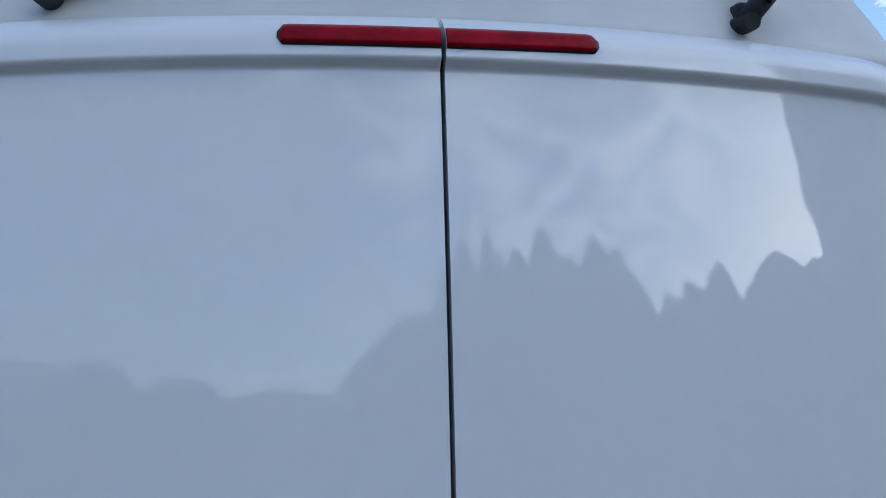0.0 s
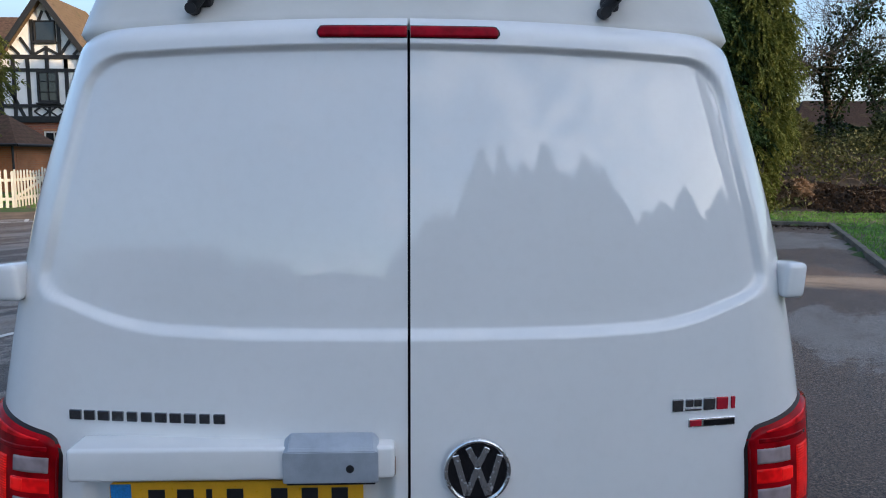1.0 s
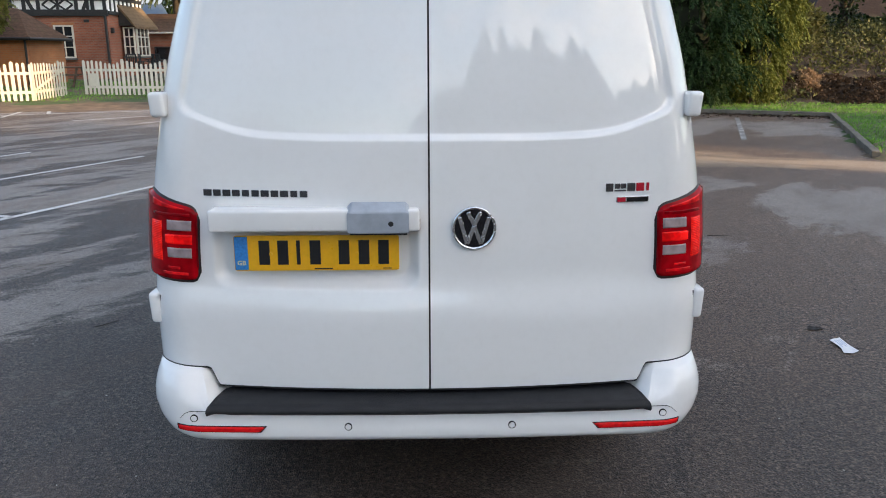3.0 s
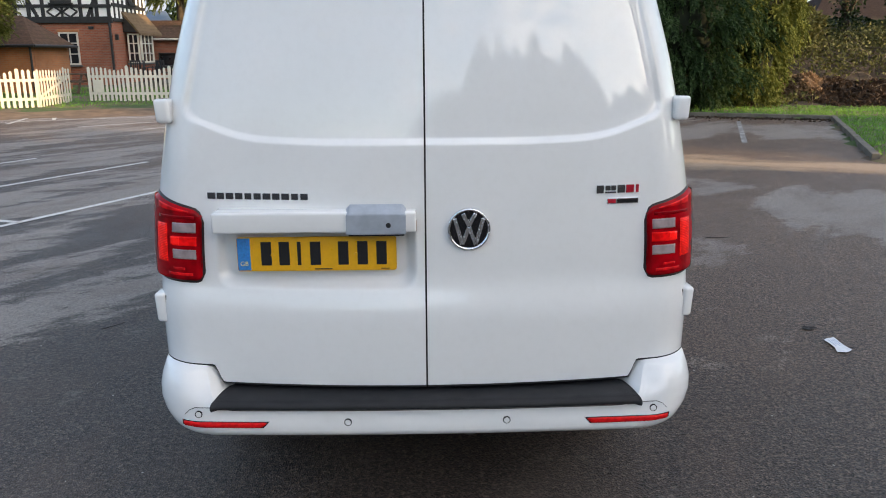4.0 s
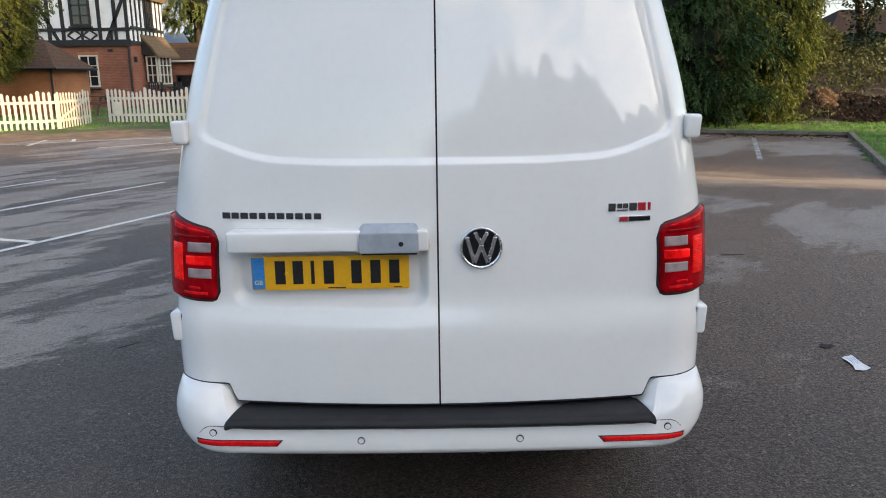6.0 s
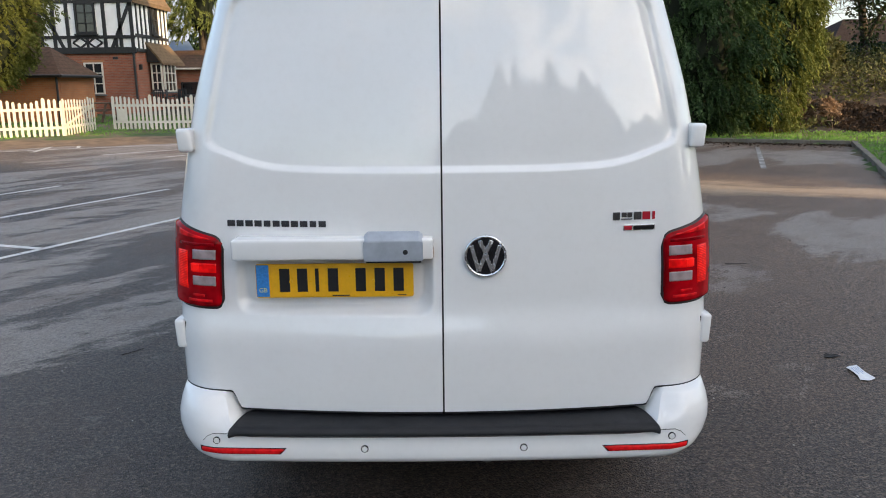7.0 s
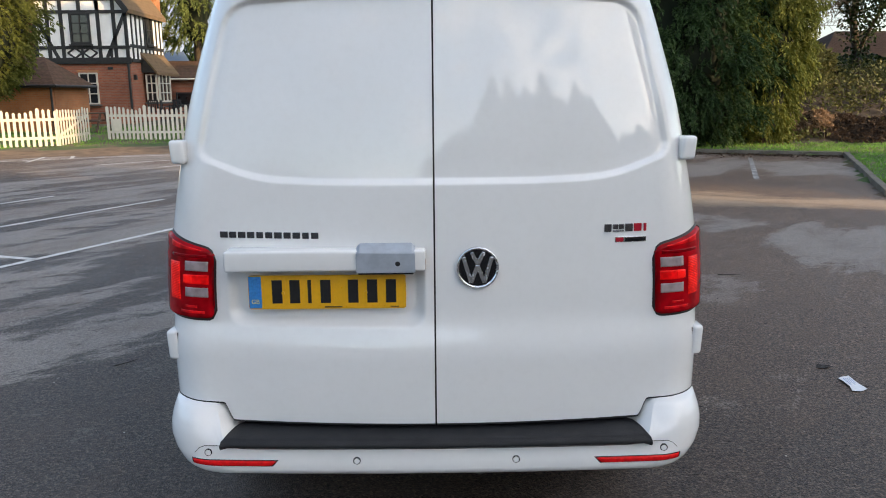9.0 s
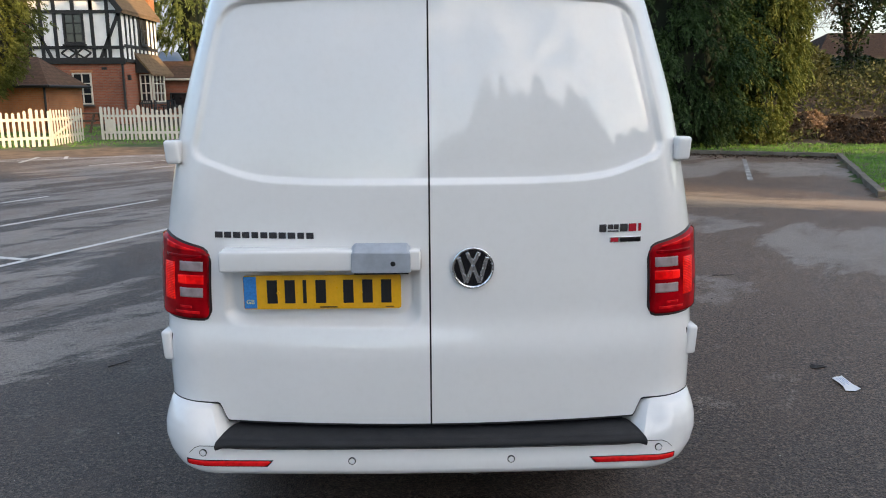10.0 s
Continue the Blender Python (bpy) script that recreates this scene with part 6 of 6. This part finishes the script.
def kerb_litter():
    """Wet leaves and grit swept against the kerb."""
    rng = np.random.default_rng(88)
    n = 3800
    u, v = rng.uniform(-14, 0, n), rng.exponential(0.22, n)
    p = np.array([CORNER.x, CORNER.y]) + np.outer(u, [AX2.x, AX2.y]) - np.outer(v + 0.07, [AX1.x, AX1.y])
    vs, fs = sprays(np.column_stack([p, np.full(n, 0.006) + rng.uniform(0, 0.012, n)]), rng.normal(size=(n, 3)) * [1, 1, 0.12], 0.055, 0.022, rng)
    tagged(quick("kerb_leaves", vs, fs, SOIL_LEAF), "wet brown leaf litter along the kerb", "leaf litter", kind="stuff")


kerb_litter()


# ---- brick house beyond the bank, and houses behind the camera ----
def plain_house(x, y, w, d, eave, ridge, turn, wall, roof, label, hip=0.0, z=0.0):
    ob = thing("brick_house", (0, 0, 0), label, "house")
    t = 0.3
    for sy in (-1, 1):
        part("wall", box((0, sy * (d / 2 - t / 2), eave / 2), (w, t, eave)), wall, ob)
    for sx in (-1, 1):
        part("wall", box((sx * (w / 2 - t / 2), 0, eave / 2), (t, d - 2 * t, eave)), wall, ob)
    bm = bmesh.new()
    e = 0.45
    low = [bm.verts.new(p) for p in ((-w / 2 - e, -d / 2 - e, eave), (w / 2 + e, -d / 2 - e, eave), (w / 2 + e, d / 2 + e, eave), (-w / 2 - e, d / 2 + e, eave))]
    top = [bm.verts.new(p) for p in ((-w / 2 - e + hip, 0, ridge), (w / 2 + e - hip, 0, ridge))]
    for q in ((low[0], low[1], top[1], top[0]), (low[1], low[2], top[1]), (low[2], low[3], top[0], top[1]), (low[3], low[0], top[0]), tuple(low[::-1])):
        bm.faces.new(q)
    bmesh.ops.recalc_face_normals(bm, faces=bm.faces)
    part("roof", bm, roof, ob, "brown tiled roof")
    part("fascia", box((0, -d / 2 - e - 0.02, eave - 0.08), (w + 2 * e, 0.05, 0.2), 0.01), WHITE_WOOD, ob, "white fascia board")
    part("downpipe", rod((-w / 2 + 2.4, -d / 2 - 0.1, 0), (-w / 2 + 2.4, -d / 2 - 0.1, eave - 0.1), 0.05, 0.05, 8), WHITE_WOOD, ob, "white downpipe")
    for sx in (-0.30, 0.18):
        for zz in (1.5, 4.0):
            if zz + 0.8 < eave:
                win = part("window", box((sx * w, -d / 2 - 0.01, zz), (1.3, 0.10, 1.15), 0.01), WHITE_WOOD, ob)
                part("pane", box((sx * w - 0.3, -d / 2 - 0.062, zz), (0.52, 0.01, 0.98)), PANE, win)
                part("pane", box((sx * w + 0.3, -d / 2 - 0.062, zz), (0.52, 0.01, 0.98)), PANE, win)
    ob.matrix_basis = pose(x, y, z, 0, 0, turn)
    return ob


plain_house(33.5, 56.0, 13.0, 8.0, 3.75, 5.9, 0, BRICK, TILES_SHADED, "brown-roofed brick house beyond the bank", 3.0)
plain_house(-20.5, -26.2, 6.0, 6.0, 3.6, 5.6, 142, BRICK, TILES, "gabled brick house across the car park", 0.0)
plain_house(-5.2, -30.0, 5.0, 5.0, 2.1, 3.5, 170, BRICK_ORANGE, TILES, "low brick building across the car park", 0.0)
for x, y, r, h, k in ((-14.6, -27.0, 2.2, 5.2, 71), (-10.6, -29.0, 2.4, 4.4, 72), (0.6, -31.0, 2.2, 5.6, 73), (-29.0, -24.0, 3.2, 6.0, 74)):
    place(conifer("round_tree", h, r, 4000, k, IVY_LEAF, "rounded dark evergreen tree across the car park", egg, 0.36, 0.4, 0.1, 0.8), x, y, z=0.0)


# ---- row of conifers that shades the car park, and unseen ones added as blockers ----
def across(t, s):
    return t * 0.809 + s * 0.588, -t * 0.588 + s * 0.809


SCREEN_H = table([-4, -1.5, 1.5, 4, 9, 13, 18, 18.4, 21, 22.5, 30], [7.4, 6.8, 8.2, 7.1, 7.1, 14.5, 14.5, 9.5, 9.5, 7.2, 7.2])
SKYLINE = table([1, 2, 5, 7, 9, 11, 15, 19, 23, 27, 29.5, 31.7, 34, 38, 41, 44, 46], [8.0, 8.8, 11.0, 12.2, 14.6, 16.8, 18.0, 17.6, 17.4, 16.0, 13.2, 10.6, 10.2, 11.5, 12.8, 12.0, 13.0])


def screen_profile(h):
    return 1.0 if h < 0.7 else max(0.04, 1 - ((h - 0.7) / 0.31) ** 1.6)


def ragged_top(h):
    return 1.0 if h < 0.5 else max(0.06, 1 - ((h - 0.5) / 0.52) ** 1.7)


screens = [conifer("screen_conifer", 6.6, 2.1, 12000 if k == 0 else 5200, 90 + k, YEW_LEAF, "tall dark conifer placed to shade the car park and house", screen_profile if k == 0 else ragged_top, 0.26 if k == 0 else 0.36, 0.0, 0.5 if k == 0 else -0.2, 0.76 if k == 0 else 0.34, rugged=1.0 if k == 0 else 2.2) for k in range(2)]
rng = np.random.default_rng(12)
row = []
for s in [-3.0, -1.0, 1.0, 3.0, 5.0, 7.5, 14.1, 15.9, 17.7, 18.6, 20.7, 22.8, 24.9, 27.0]:
    edge = s in (7.5, 14.1)
    # past s = 18: hidden trees added behind the van to shade the house
    t = -15.0 if s > 18 else 25.0 + (0 if edge else rng.uniform(-1.2, 1.2))
    row.append((0, *across(t, s), SCREEN_H(s) * (0.97 + 0.06 * rng.uniform()), 1.0))
for bearing in np.arange(1.6, 48.5, 1.3) + rng.uniform(-0.5, 0.5, 37):       # the taller, uneven end of the row
    a = radians(bearing)
    far = 25.0 / math.cos(radians(54) - a)
    row.append((1, far * math.sin(a), -far * math.cos(a), (1.6 + far * math.tan(radians(SKYLINE(bearing)))) * rng.uniform(0.82, 1.08), rng.uniform(0.45, 0.75)))
for bearing, far, high in ((57.6, 15.5, 13.5), (62.0, 16.5, 14.5), (66.0, 15.5, 13.0)):   # unseen nearer clump, added to block skylight from the right
    a = radians(bearing)
    row.append((0, far * math.sin(a), -far * math.cos(a), high, 0.55))
used = set()
for kind, x, y, high, wide in row:
    m = pose(x, y, 0, 0, 0, rng.uniform(0, 360)) @ Matrix.Diagonal((wide, wide, high / 6.6, 1))
    o = copy_thing(screens[kind], m) if kind in used else screens[kind]
    used.add(kind)
    o.matrix_basis = m
for o in [o for o in scene.objects if o.name.startswith("screen_conifer")]:
    tagged(o, group="conifers beside the car park")


# ---- far woods that close the horizon ----
def far_woods():
    rng = np.random.default_rng(40)
    pts, ways = [], []
    for _ in range(60000):
        a = rng.uniform(0, math.tau)
        r = 95 + rng.uniform(-10, 14)
        h = 6.5 + 3.5 * noise.noise((math.cos(a) * 9, math.sin(a) * 9, 1.0)) + 2.0 * noise.noise((math.cos(a) * 30, math.sin(a) * 30, 2.0))
        pts.append((r * math.cos(a), r * math.sin(a), h * rng.uniform(0, 1) ** 0.7))
        ways.append(rng.normal(size=3))
    vs, fs = sprays(np.array(pts), np.array(ways), 1.05, 0.36, rng)
    tagged(quick("far_woods", vs, fs, IVY_LEAF), "dark line of distant trees", "woods", kind="stuff")


far_woods()
